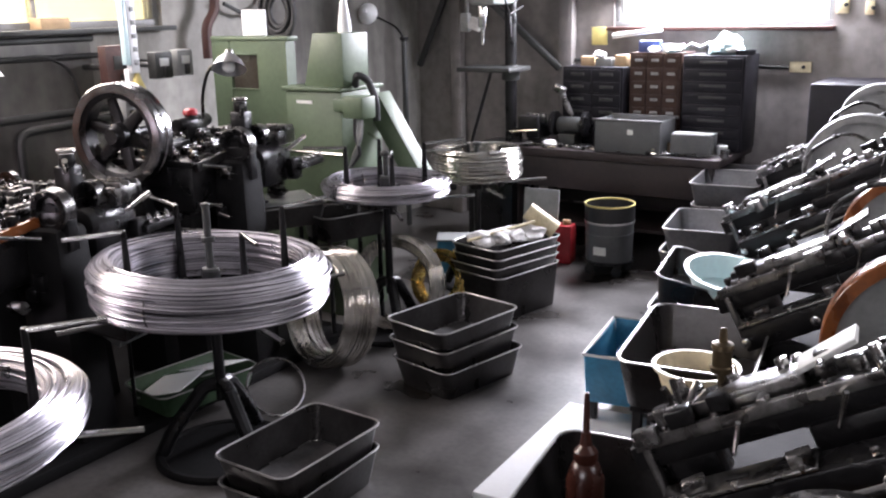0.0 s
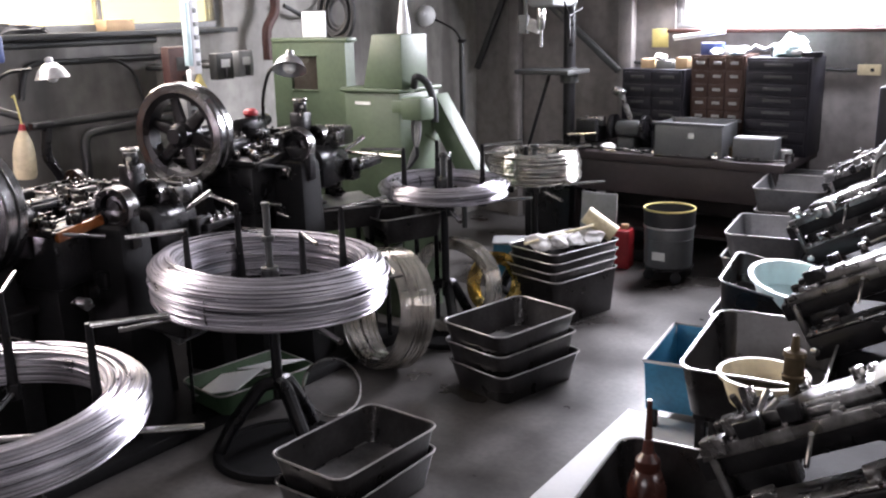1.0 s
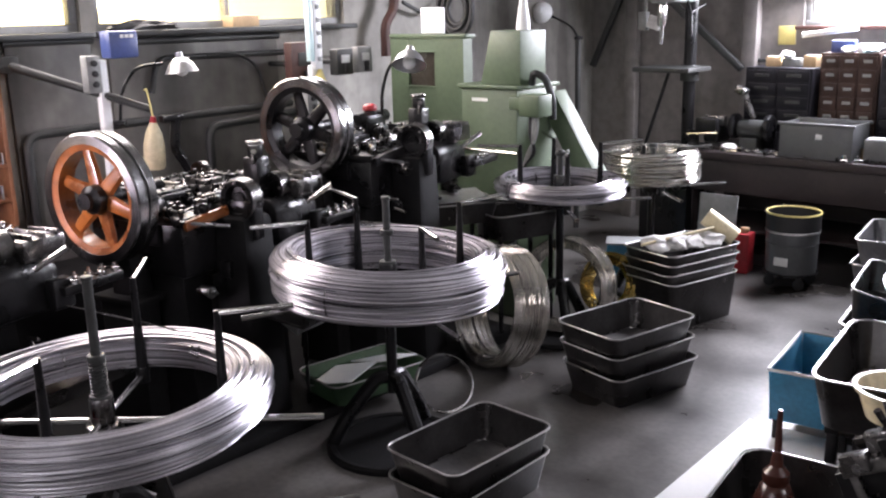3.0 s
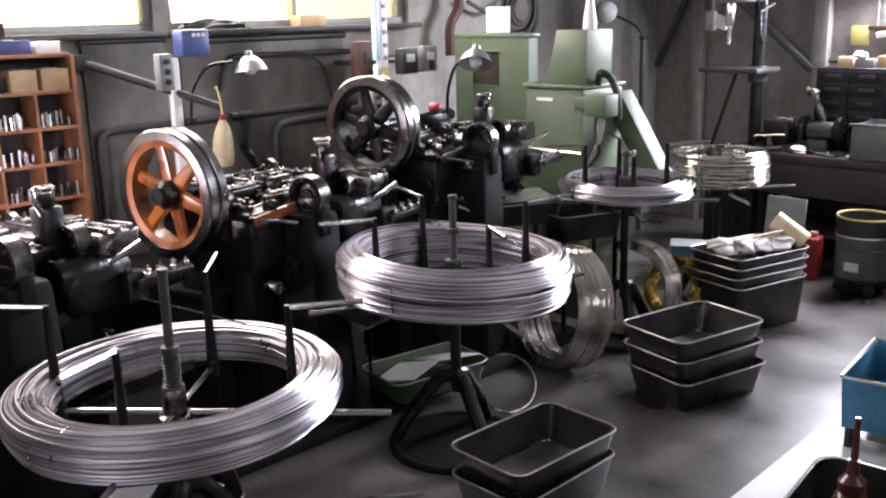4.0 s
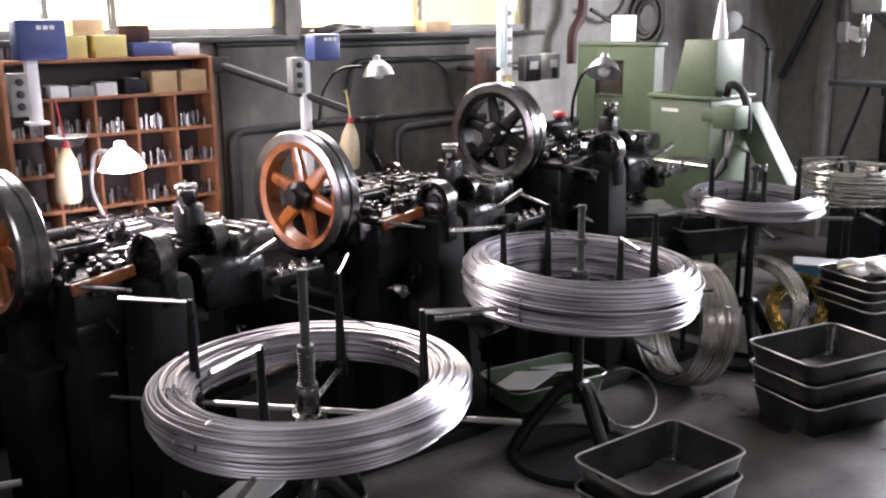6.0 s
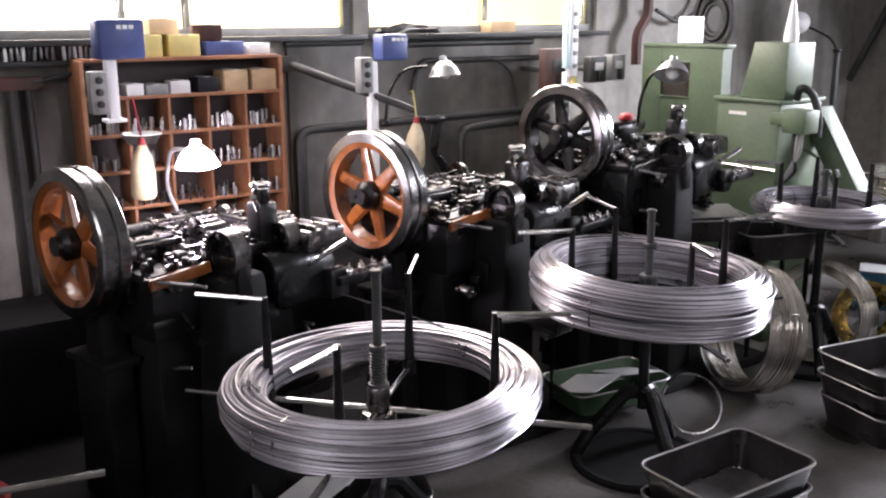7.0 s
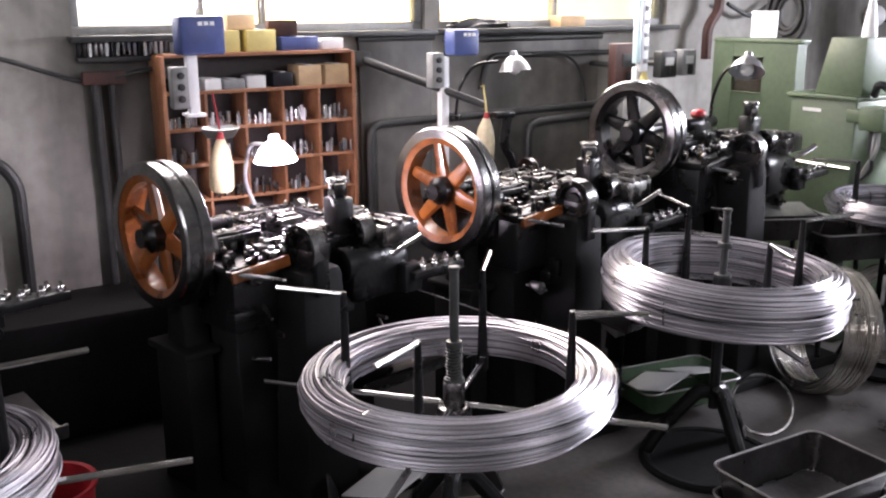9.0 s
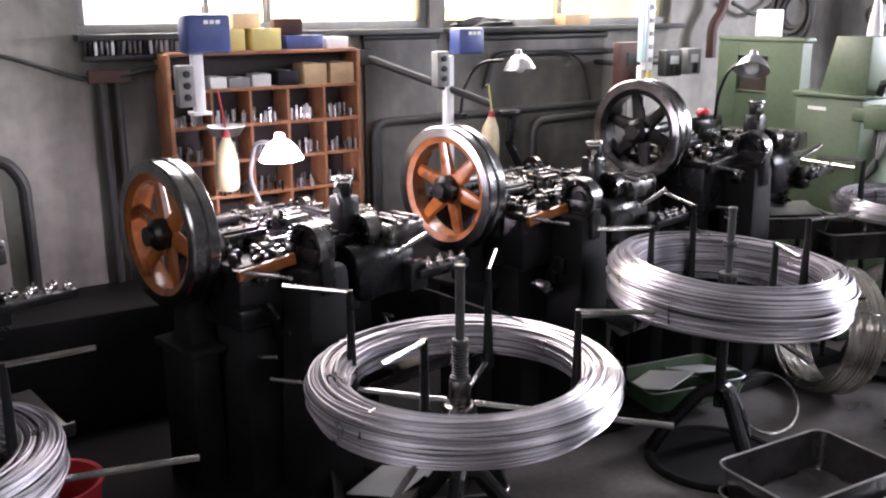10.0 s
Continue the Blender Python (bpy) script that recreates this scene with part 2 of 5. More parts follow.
def wall_with_holes(name, material, x0, x1, z1, holes, along, at, thick, label):
    """A wall along one axis, built of blocks that butt round its openings (from, to, bottom, top)."""
    bm = start()

    def block(a, b, c, d):
        if b - a < 0.002 or d - c < 0.002:
            return
        if along == "y":
            box(bm, (thick, b - a, d - c), (at, (a + b) / 2, (c + d) / 2))
        else:
            box(bm, (b - a, thick, d - c), ((a + b) / 2, at, (c + d) / 2))

    last = x0
    for a, b, c, d in sorted(holes):
        block(last, a, 0, z1)
        block(a, b, 0, c)
        block(a, b, d, z1)
        last = b
    block(last, x1, 0, z1)
    return struct(name, bm, material, label, "wall")


wall_with_holes("wall_west", WALL, -2.6, 6.15, 3.0, [(0.38, 1.95, 1.49, 2.45), (2.02, 3.5, 1.49, 2.45)], "y", -4.075, 0.15, "soot-streaked grey-green panelled wall with windows")
wall_with_holes("wall_north", WALL_N, -4.0, 2.6, 3.0, [(-2.4, -1.0, 1.4, 2.3)], "x", 6.075, 0.15, "grimy grey plaster wall behind the bench")
wall_with_holes("wall_east", WALL_N, -2.6, 6.0, 3.0, [(1.4, 3.8, 1.9, 2.8)], "y", 2.675, 0.15, "plain grey wall out of view with an added window")
wall_with_holes("wall_south", WALL_N, -4.0, 2.6, 3.0, [(-1.8, 0.6, 1.5, 2.6)], "x", -2.675, 0.15, "plain grey wall behind the camera's path")


def window(name, along, at, a, b, c, d, mullions, glowmat, inward, label):
    """Frame, bars, sill, panes and the bright sky beyond."""
    w = thing(name, Matrix(), label, "window")
    w["kind"] = "structure"

    def P(u, v, z):
        return (u, v, z) if along == "x" else (v, u, z)

    def S(du, dv, dz):
        return (du, dv, dz) if along == "x" else (dv, du, dz)

    bm = start()
    t = 0.035
    box(bm, S(b - a, 0.06, t), P((a + b) / 2, at, c + t / 2), bevel=0.004)
    box(bm, S(b - a, 0.06, t), P((a + b) / 2, at, d - t / 2), bevel=0.004)
    for u in (a + t / 2, b - t / 2):
        box(bm, S(t, 0.06, d - c - 2 * t), P(u, at, (c + d) / 2), bevel=0.004)
    part("window_frame", bm, GREY, w)
    for u in mullions:
        bm = start()
        box(bm, S(0.022, 0.05, d - c - 2 * t), P(u, at, (c + d) / 2), bevel=0.003)
        part("mullion", bm, GREY, w)
    bm = start()
    box(bm, S(b - a + 0.04, 0.1, 0.025), P((a + b) / 2, at + inward * 0.1, c - 0.0125), bevel=0.004)
    part("window_sill", bm, RUST if along == "x" else PIPE, w)
    edges = [a + t, *mullions, b - t]
    for u0, u1 in zip(edges, edges[1:]):
        bm = start()
        box(bm, S(u1 - u0 - 0.022, 0.004, d - c - 2 * t), P((u0 + u1) / 2, at, (c + d) / 2))
        p = part("pane", bm, CLEAR, w)
        p.visible_shadow = False
    bm = start()
    box(bm, S(b - a + 1.6, 0.01, d - c + 1.2), P((a + b) / 2, at - inward * 0.5, (c + d) / 2))
    struct("backdrop", bm, glowmat, "bright overcast sky beyond the window", "sky")
    return w


window("window_1", "y", -4.06, 0.38, 1.95, 1.49, 2.45, (0.9, 1.17), SKYGLOW, 1, "overexposed steel-framed workshop window")
window("window_2", "y", -4.06, 2.02, 3.5, 1.49, 2.45, (2.75,), SKYWARM, 1, "overexposed steel-framed workshop window")
window("window_3", "x", 6.06, -2.4, -1.0, 1.4, 2.3, (), SKYCOOL, -1, "overexposed window with a reddish sill above the bench")
# the next two windows are out of view, added to let in fill light
window("unseen_window_4", "y", 2.66, 1.4, 3.8, 1.9, 2.8, (2.2, 3.0), SKYCOOL, -1, "added workshop window out of view, for fill light")
window("unseen_window_5", "x", -2.66, -1.8, 0.6, 1.5, 2.6, (-1.0, -0.2), SKYCOOL, 1, "added workshop window out of view, for fill light")


# ---- trays ----
def tray(m, L, W, H, label, material=None, group="steel parts trays", r=0.045, open_w=0.86):
    """A pressed tray: sloping thin walls, rounded corners, a rolled rim."""
    t = thing("parts_tray", m, label, "tray", group)

    def loop(l, w, z, rad):
        pts = []
        for cx, cy, a0 in ((l / 2 - rad, w / 2 - rad, 0), (-l / 2 + rad, w / 2 - rad, 90), (-l / 2 + rad, -w / 2 + rad, 180), (l / 2 - rad, -w / 2 + rad, 270)):
            for k in range(5):
                a = radians(a0 + 22.5 * k)
                pts.append(Vector((cx + rad * math.cos(a), cy + rad * math.sin(a), z)))
        return pts

    bm = start()
    k = open_w
    outer = [loop(L * k, W * k, 0.0, r * 0.7), loop(L, W, H, r)]
    inner = [loop(L - 0.008, W - 0.008, H, r), loop(L * k - 0.008, W * k - 0.008, 0.006, r * 0.7)]
    rings = [[bm.verts.new(p) for p in lp] for lp in outer + inner]
    for a, b in zip(rings, rings[1:]):
        n = len(a)
        for i in range(n):
            bm.faces.new((a[i], a[(i + 1) % n], b[(i + 1) % n], b[i]))
    bm.faces.new(rings[0][::-1])
    bm.faces.new(rings[-1])
    part("pan", bm, material or TRAY, t)
    bm = start()
    tube(bm, [p + Vector((0, 0, 0)) for p in loop(L + 0.005, W + 0.005, H, r)], 0.0038, 6, True)
    part("rolled_rim", bm, RIM, t, "worn bright rolled rim")
    # paler floor colour in dark trays puts in the light from above
    bm = start()
    rings = [[bm.verts.new(p) for p in loop(L * k - 0.03, W * k - 0.03, zz, r * 0.6)] for zz in (0.0062, 0.0085)]
    for i in range(len(rings[0])):
        j = (i + 1) % len(rings[0])
        bm.faces.new((rings[0][i], rings[0][j], rings[1][j], rings[1][i]))
    bm.faces.new(rings[1])
    part("pan_floor", bm, LITFLOOR if material is None else material, t, "floor plate, coloured paler in dark trays as lit from above")
    bm = start()
    tube(bm, loop(L * k - 0.016, W * k - 0.016, 0.0075, r * 0.7), 0.003, 5, True)
    part("bright_crease", bm, STEEL, t, "bright crease line round the floor")
    return t


def stack(x, y, turn, n, pitch, L, W, H, label, z=0.0, jitter=0.012):
    rnd = random.Random(int(x * 100) + n)
    for i in range(n):
        tray(pose(x + rnd.uniform(-jitter, jitter), y + rnd.uniform(-jitter, jitter), z + i * pitch, 0, 0, turn + rnd.uniform(-2, 2)), L, W, H, label)

stack(-1.795, 1.98, 90, 2, 0.085, 0.48, 0.31, 0.125, "empty dark pressed-steel parts tray stacked on the floor")
stack(-1.885, 3.10, 78.5, 3, 0.088, 0.48, 0.34, 0.125, "empty dark pressed-steel parts tray stacked with two others")
tray(pose(-2.16, 4.06, 0, 0, 0, 77), 0.49, 0.335, 0.235, "deep dark pressed-steel tray at the foot of a stack", open_w=0.9)
stack(-2.16, 4.06, 77, 3, 0.048, 0.5, 0.34, 0.125, "dark pressed-steel parts tray nested in a stack holding rags", z=0.159)
tray(pose(-2.66, 3.34, 0.50, 0, 0, 70), 0.36, 0.26, 0.12, "dark steel tray with a bright rim under the reel")
tray(pose(-2.86, 3.1, 0.58, 0, 0, 62), 0.4, 0.26, 0.1, "dark steel tray holding a bent metal sheet")
tray(pose(-2.64, 2.30, 0.06, 0, 0, 82), 0.46, 0.28, 0.09, "dark green steel tray with white sheets inside", GREEND)
tray(pose(-2.54, 1.02, 0.02, 0, 0, 68), 0.54, 0.36, 0.1, "dark steel tray with white sheets beneath a wire reel")


# ---- wire coils and pay-off reels ----
def coil_mesh(name, R, width, height, loops, r, material, seed, wobble=1.0, seg=84):
    """A bundle of single wire loops about z, packed on an oval section."""
    rnd = random.Random(seed)
    bm = start()
    sides = 5
    for i in range(loops):
        a = 2 * math.pi * (i * 0.6180339 % 1.0)
        k = rnd.uniform(0.86, 1.06) if i % 3 else rnd.uniform(0.65, 0.95)
        rad = R - width / 2 + math.copysign(abs(math.cos(a)) ** 0.75, math.cos(a)) * width / 2 * k
        z0 = math.copysign(abs(math.sin(a)) ** 0.75, math.sin(a)) * height / 2 * k
        tx, ty = rnd.gauss(0, 0.015) * wobble, rnd.gauss(0, 0.015) * wobble
        ox, oy = rnd.gauss(0, 0.0035) * wobble, rnd.gauss(0, 0.0035) * wobble
        ph, am = rnd.uniform(0, 6.28), rnd.uniform(0, 0.004) * wobble
        rings = []
        for s in range(seg):
            t = 2 * math.pi * s / seg
            rr = rad + am * math.sin(2 * t + ph)
            c = Vector((rr * math.cos(t) + ox, rr * math.sin(t) + oy, z0 + tx * rr * math.cos(t) + ty * rr * math.sin(t)))
            o = Vector((math.cos(t), math.sin(t), 0))
            rings.append([bm.verts.new(c + o * (r * math.cos(b)) + Vector((0, 0, r * math.sin(b)))) for b in (2 * math.pi * j / sides for j in range(sides))])
        for s in range(seg):
            p, q = rings[s], rings[(s + 1) % seg]
            for j in range(sides):
                bm.faces.new((p[j], p[(j + 1) % sides], q[(j + 1) % sides], q[j]))
    return mesh_of(name, bm, material, 60)


def coil(m, R, width, height, loops, r, material, label, seed, wobble=1.0, group="wire coils"):
    t = thing("wire_coil", m, label, "wire coil", group)
    ob = new("wire_winding", coil_mesh("wire_winding", R, width, height, loops, r, material, seed, wobble))
    ob.parent = t
    tagged(ob, kind="stuff")
    # darker solid core puts shade into the gaps between strands
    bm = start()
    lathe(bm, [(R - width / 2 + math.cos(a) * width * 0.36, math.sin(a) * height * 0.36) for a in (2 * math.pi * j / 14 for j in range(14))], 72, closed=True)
    part("dark_core", bm, STEEL, t, "solid core toned dark for the shade between turns")
    for k in range(2):
        a = 2.1 * k + seed
        bm = start()
        rr = R - width / 2
        tube(bm, [Vector((rr * math.cos(a), rr * math.sin(a), 0)) + Vector((math.cos(a), math.sin(a), 0)) * (width * 0.56 * math.cos(b)) + Vector((0, 0, height * 0.56 * math.sin(b))) for b in (2 * math.pi * j / 20 for j in range(20))], 0.003, 5, True)
        part("tie_wire", bm, STEEL, t)
    return t


def reel(x, y, top, R, posts, turn, label, pr, post_h=0.16, out=0.13, base_r=0.24, rise=0.18, spring=False, drop=0.085):
    """A pay-off reel: foot, pole, hub, spokes that carry upright posts and outer rods."""
    t = thing("wire_reel_stand", pose(x, y, 0, 0, 0, turn), label, "wire reel", "wire reels")
    bm = start()
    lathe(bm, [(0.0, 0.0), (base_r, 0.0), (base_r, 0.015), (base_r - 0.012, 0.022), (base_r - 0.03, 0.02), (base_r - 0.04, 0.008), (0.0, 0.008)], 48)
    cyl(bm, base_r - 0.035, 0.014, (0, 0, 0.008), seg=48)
    part("base_plate", bm, NEARBLACK, t, "black cast base plate")
    hub_z = 0.27
    for k in range(3):
        a = radians(120 * k + 35)
        c, s = math.cos(a), math.sin(a)
        bm = start()
        pts = [(c * base_r * f, s * base_r * f, z) for f, z in ((0.9, 0.015), (0.72, 0.105), (0.46, 0.19), (0.22, 0.265), (0.05, hub_z))]
        tube(bm, bend(pts, 0.08, 4), 0.026, 10)
        part("leg", bm, IRON, t)
    bm = start()
    rod(bm, (0, 0, hub_z - 0.06), (0, 0, top - 0.04), 0.019, 16)
    part("pole", bm, IRON, t)
    bm = start()
    cyl(bm, 0.05, 0.07, (0, 0, top - 0.08), seg=24, bevel=0.008)
    cyl(bm, 0.032, 0.1, (0, 0, top - 0.02), seg=20, bevel=0.006)
    part("hub", bm, STEEL if spring else IRON, t)
    bm = start()
    rod(bm, (0, 0, top), (0, 0, top + rise), 0.013, 14)
    cyl(bm, 0.024, 0.02, (0, 0, top + 0.14), seg=16, bevel=0.003)
    cyl(bm, 0.03, 0.016, (0, 0, top + 0.03), seg=18, bevel=0.003)
    cyl(bm, 0.016, 0.012, (0, 0, top + rise), seg=16, bevel=0.003)
    if spring:
        n = 90
        tube(bm, [(0.022 * math.cos(i * 0.75), 0.022 * math.sin(i * 0.75), top + 0.035 + 0.1 * i / n) for i in range(n)], 0.0032, 5)
    part("spindle", bm, PIPE, t)
    lean = (0.1, 0.12, 0.12, -0.2)
    for k in range(posts):
        a = 2 * math.pi * k / posts
        c, s = math.cos(a), math.sin(a)
        bm = start()
        rod(bm, (c * 0.04, s * 0.04, top - drop), (c * (R + out), s * (R + out), top - drop), 0.009, 10)
        spoke = part("spoke", bm, BRIGHT, t, "bright steel spoke rod")
        bm = start()
        rod(bm, (c * pr, s * pr, top - drop - 0.005), (c * pr, s * pr, top + post_h), 0.017, 12, 0.009)
        cyl(bm, 0.02, 0.05, (c * pr, s * pr, top - drop), seg=14, bevel=0.004)
        part("post", bm, IRON, t, "black tapered upright post")
        bm = start()
        rod(bm, (c * pr, s * pr, top + post_h - 0.006), (c * pr + math.cos(a + lean[k]) * 0.2, s * pr + math.sin(a + lean[k]) * 0.2, top + post_h + 0.004), 0.0075, 8)
        part("guard_rod", bm, BRIGHT, t)
    return t


reel(-2.225, 0.985, 0.535, 0.465, 4, 42, "black pay-off reel stand carrying a large wire coil", 0.33, post_h=0.265, rise=0.36, spring=True, drop=0.04)
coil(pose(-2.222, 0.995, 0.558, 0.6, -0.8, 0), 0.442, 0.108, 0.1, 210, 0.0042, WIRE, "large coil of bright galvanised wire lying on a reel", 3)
reel(-2.245, 2.085, 0.665, 0.40, 4, 69, "black pay-off reel stand on an arched three-legged foot", 0.285, post_h=0.215, rise=0.26, base_r=0.25)
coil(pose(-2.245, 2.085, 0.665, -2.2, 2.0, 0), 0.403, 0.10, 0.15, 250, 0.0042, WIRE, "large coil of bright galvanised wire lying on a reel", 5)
reel(-2.46, 3.42, 0.755, 0.30, 4, 45, "black pay-off reel stand carrying a thin wire coil", 0.187, post_h=0.185, rise=0.15, base_r=0.2)
coil(pose(-2.46, 3.42, 0.742, 0, 0.5, 0), 0.30, 0.10, 0.075, 90, 0.0034, WIRE, "thin flat coil of bright wire on a reel", 7)
reel(-2.50, 4.33, 0.68, 0.22, 4, 50, "black pay-off reel stand with bright wire hanks", 0.14, post_h=0.12, rise=0.12, base_r=0.2, out=0.2)
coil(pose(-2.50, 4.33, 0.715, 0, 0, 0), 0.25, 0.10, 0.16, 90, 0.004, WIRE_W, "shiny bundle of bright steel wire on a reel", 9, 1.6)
coil(pose(-2.45, 2.95, 0.275, 80, 0, -18), 0.265, 0.036, 0.16, 120, 0.0038, WIRE_W, "shiny coil of flat bright wire standing on the floor", 11)
coil(pose(-2.47, 3.5, 0.24, 80, 0, 12), 0.235, 0.05, 0.1, 80, 0.0038, WIRE_W, "small coil of bright wire standing upright", 13)
coil(pose(-2.46, 3.86, 0.155, 72, 0, 0), 0.16, 0.05, 0.06, 50, 0.0034, BRASS, "small coil of brass wire leaning upright", 15)
# left edge: another reel with its coil, and a red pail below
reel(-2.38, -0.40, 0.60, 0.36, 4, 78, "black pay-off reel stand partly in view", 0.24, post_h=0.22, rise=0.16, out=0.29)
coil(pose(-2.38, -0.40, 0.575, 0, 0, 0), 0.35, 0.10, 0.1, 110, 0.004, WIRE, "coil of bright galvanised wire on a reel", 17)


def hoop(m, R, r, label):
    bm = start()
    tube(bm, [(R * math.cos(2 * math.pi * k / 48), R * math.sin(2 * math.pi * k / 48), 0) for k in range(48)], r, 6, True)
    return solid("wire_hoop", bm, STEEL, m, label, "wire hoop")


hoop(pose(-2.30, 2.42, 0.12, 55, 0, 60), 0.115, 0.006, "thin dark wire hoop leaning beside the reel foot")


# ---- wire-forming machines along the window wall ----
def flywheel(parent, y, z, R, inner, x=0.0, w=0.092):
    """A flywheel on a shaft along y: rim, web of spokes, hub."""
    m = Matrix.Translation((x, y, z)) @ pose(0, 0, 0, -90, 0, 0)
    bm = start()
    lathe(bm, [(R - 0.038, -w / 2), (R - 0.006, -w / 2), (R, -w / 2 + 0.006), (R, -0.01), (R - 0.008, -0.006), (R - 0.008, 0.006), (R, 0.01), (R, w / 2 - 0.006), (R - 0.006, w / 2), (R - 0.038, w / 2)], 72, m, closed=True)
    wheel = part("flywheel", bm, WHEEL, parent, "polished flywheel rim")
    bm = start()
    lathe(bm, [(R - 0.06, -w / 2 + 0.012), (R - 0.037, -w / 2 + 0.004), (R - 0.037, w / 2 - 0.004), (R - 0.06, w / 2 - 0.012)], 64, m, closed=True)
    part("inner_rim", bm, inner, wheel, "painted inner rim")
    for k in range(6):
        bm = start()
        a = math.pi * k / 3 + 0.3
        c, s = math.cos(a), math.sin(a)
        n = 5
        secs = []
        for i in range(n):
            f = i / (n - 1)
            rad = 0.035 + (R - 0.085) * f
            hw = 0.034 - 0.012 * f
            th = 0.018 - 0.006 * f
            o = Vector((c * rad, s * rad, 0))
            tan = Vector((-s, c, 0))
            secs.append([bm.verts.new(m @ (o + tan * hw * math.cos(q) + Vector((0, 0, th * math.sin(q))))) for q in (2 * math.pi * j / 8 for j in range(8))])
        for p, q in zip(secs, secs[1:]):
            for j in range(8):
                bm.faces.new((p[j], p[(j + 1) % 8], q[(j + 1) % 8], q[j]))
        part("spoke", bm, inner, wheel)
    bm = start()
    lathe(bm, [(0.0, -0.075), (0.03, -0.075), (0.032, -0.06), (0.05, -0.045), (0.055, 0.05), (0.0, 0.05)], 28, m)
    part("hub", bm, IRON, wheel)
    return wheel


def forming_machine(x, y, dz, inner, seed, label, cap=False, R=0.232, wy=0.02, wz=0.0):
    """Shaft and flywheel at the near end, bed with slides and cams, tool post, wire straightener in front."""
    rnd = random.Random(seed)
    t = thing("forming_machine", pose(x, y, 0, 0, 0, 14), label, "machine", "wire-forming machines")
    z = 0.94 + dz
    flywheel(t, wy, z + wz, R, inner)
    bm = start()
    rod(bm, (0, wy - 0.06, z + wz), (0, 0.3, z + wz), 0.024, 18)
    part("main_shaft", bm, IRON, t)
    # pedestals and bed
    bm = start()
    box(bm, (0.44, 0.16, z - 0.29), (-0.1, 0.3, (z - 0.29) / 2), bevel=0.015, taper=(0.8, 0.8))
    part("pedestal", bm, NEARBLACK, t)
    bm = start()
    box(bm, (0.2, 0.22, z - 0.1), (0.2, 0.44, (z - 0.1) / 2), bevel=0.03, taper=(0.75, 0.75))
    part("pedestal", bm, NEARBLACK, t)
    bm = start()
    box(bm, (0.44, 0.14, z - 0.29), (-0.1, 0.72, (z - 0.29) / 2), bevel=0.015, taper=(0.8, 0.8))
    part("pedestal", bm, NEARBLACK, t)
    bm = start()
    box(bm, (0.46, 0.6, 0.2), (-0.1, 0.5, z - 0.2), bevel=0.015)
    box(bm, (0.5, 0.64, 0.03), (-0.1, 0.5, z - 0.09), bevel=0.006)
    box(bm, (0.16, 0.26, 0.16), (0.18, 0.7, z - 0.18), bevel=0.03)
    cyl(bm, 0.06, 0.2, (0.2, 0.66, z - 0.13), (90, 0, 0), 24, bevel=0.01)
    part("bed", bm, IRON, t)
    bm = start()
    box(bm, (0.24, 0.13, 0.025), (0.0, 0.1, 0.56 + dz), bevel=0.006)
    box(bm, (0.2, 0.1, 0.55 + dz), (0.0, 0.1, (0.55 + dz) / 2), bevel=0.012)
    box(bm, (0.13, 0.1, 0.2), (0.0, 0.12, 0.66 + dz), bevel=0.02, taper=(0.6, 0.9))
    part("outrigger", bm, NEARBLACK, t, "black outboard bearing pedestal")
    # orange guard bar beside the wheel
    bm = start()
    box(bm, (0.02, 0.2, 0.036), (0.18, 0.27, z - 0.085), (7, 0, -6), bevel=0.004)
    part("guard_bar", bm, ORANGE if inner is ORANGE else IRON, t)
    # round-topped bearing castings with a recessed face and a cap boss
    for yy, xx, rr in ((0.42, 0.22, 0.075), (0.68, 0.17, 0.055), (0.2, -0.02, 0.05)):
        at = Matrix.Translation((xx, yy, z - 0.04)) @ pose(0, 0, 0, -90, 0, 0)
        bm = start()
        lathe(bm, [(0.0, -0.018), (rr * 0.3, -0.018), (rr * 0.36, -0.01), (rr * 0.62, -0.008), (rr * 0.7, -0.03), (rr - 0.004, -0.034), (rr, -0.03), (rr, 0.03), (0.0, 0.032)], 36, at)
        box(bm, (rr * 1.9, 0.05, 0.14), (xx, yy + 0.004, z - 0.115), bevel=0.006)
        hs = part("bearing_housing", bm, IRON, t)
        bm = start()
        lathe(bm, [(rr - 0.003, -0.031), (rr + 0.002, -0.031), (rr + 0.003, 0.02), (rr - 0.003, 0.02)], 36, at, closed=True)
        part("rim_band", bm, STEEL, hs)
        for k in range(5):
            bm = start()
            q = math.pi * k / 4
            cyl(bm, 0.0055, 0.012, (xx + rr * 0.84 * math.cos(q), yy - 0.036, z - 0.04 + rr * 0.84 * math.sin(q)), (90, 0, 0), 6)
            part("bolt", bm, STEEL, hs)
    # cams on the cross shafts
    for xx in (-0.28,):
        bm = start()
        rod(bm, (xx, 0.2, z - 0.05), (xx, 0.85, z - 0.05), 0.016, 14)
        part("cross_shaft", bm, STEEL, t)
        for yy in (0.3, 0.52, 0.76):
            bm = start()
            r0 = rnd.uniform(0.04, 0.06)
            ph = rnd.uniform(0, 6)
            ring = [(r0 * (1 + 0.28 * max(0, math.cos(a + ph)) ** 3), a) for a in (2 * math.pi * k / 24 for k in range(24))]
            f = [[bm.verts.new((xx + q * math.cos(a), yy + o, z - 0.05 + q * math.sin(a))) for q, a in ring] for o in (-0.012, 0.012)]
            for k in range(24):
                bm.faces.new((f[0][k], f[0][(k + 1) % 24], f[1][(k + 1) % 24], f[1][k]))
            bm.faces.new(f[0])
            bm.faces.new(f[1][::-1])
            part("cam", bm, STEEL, t)
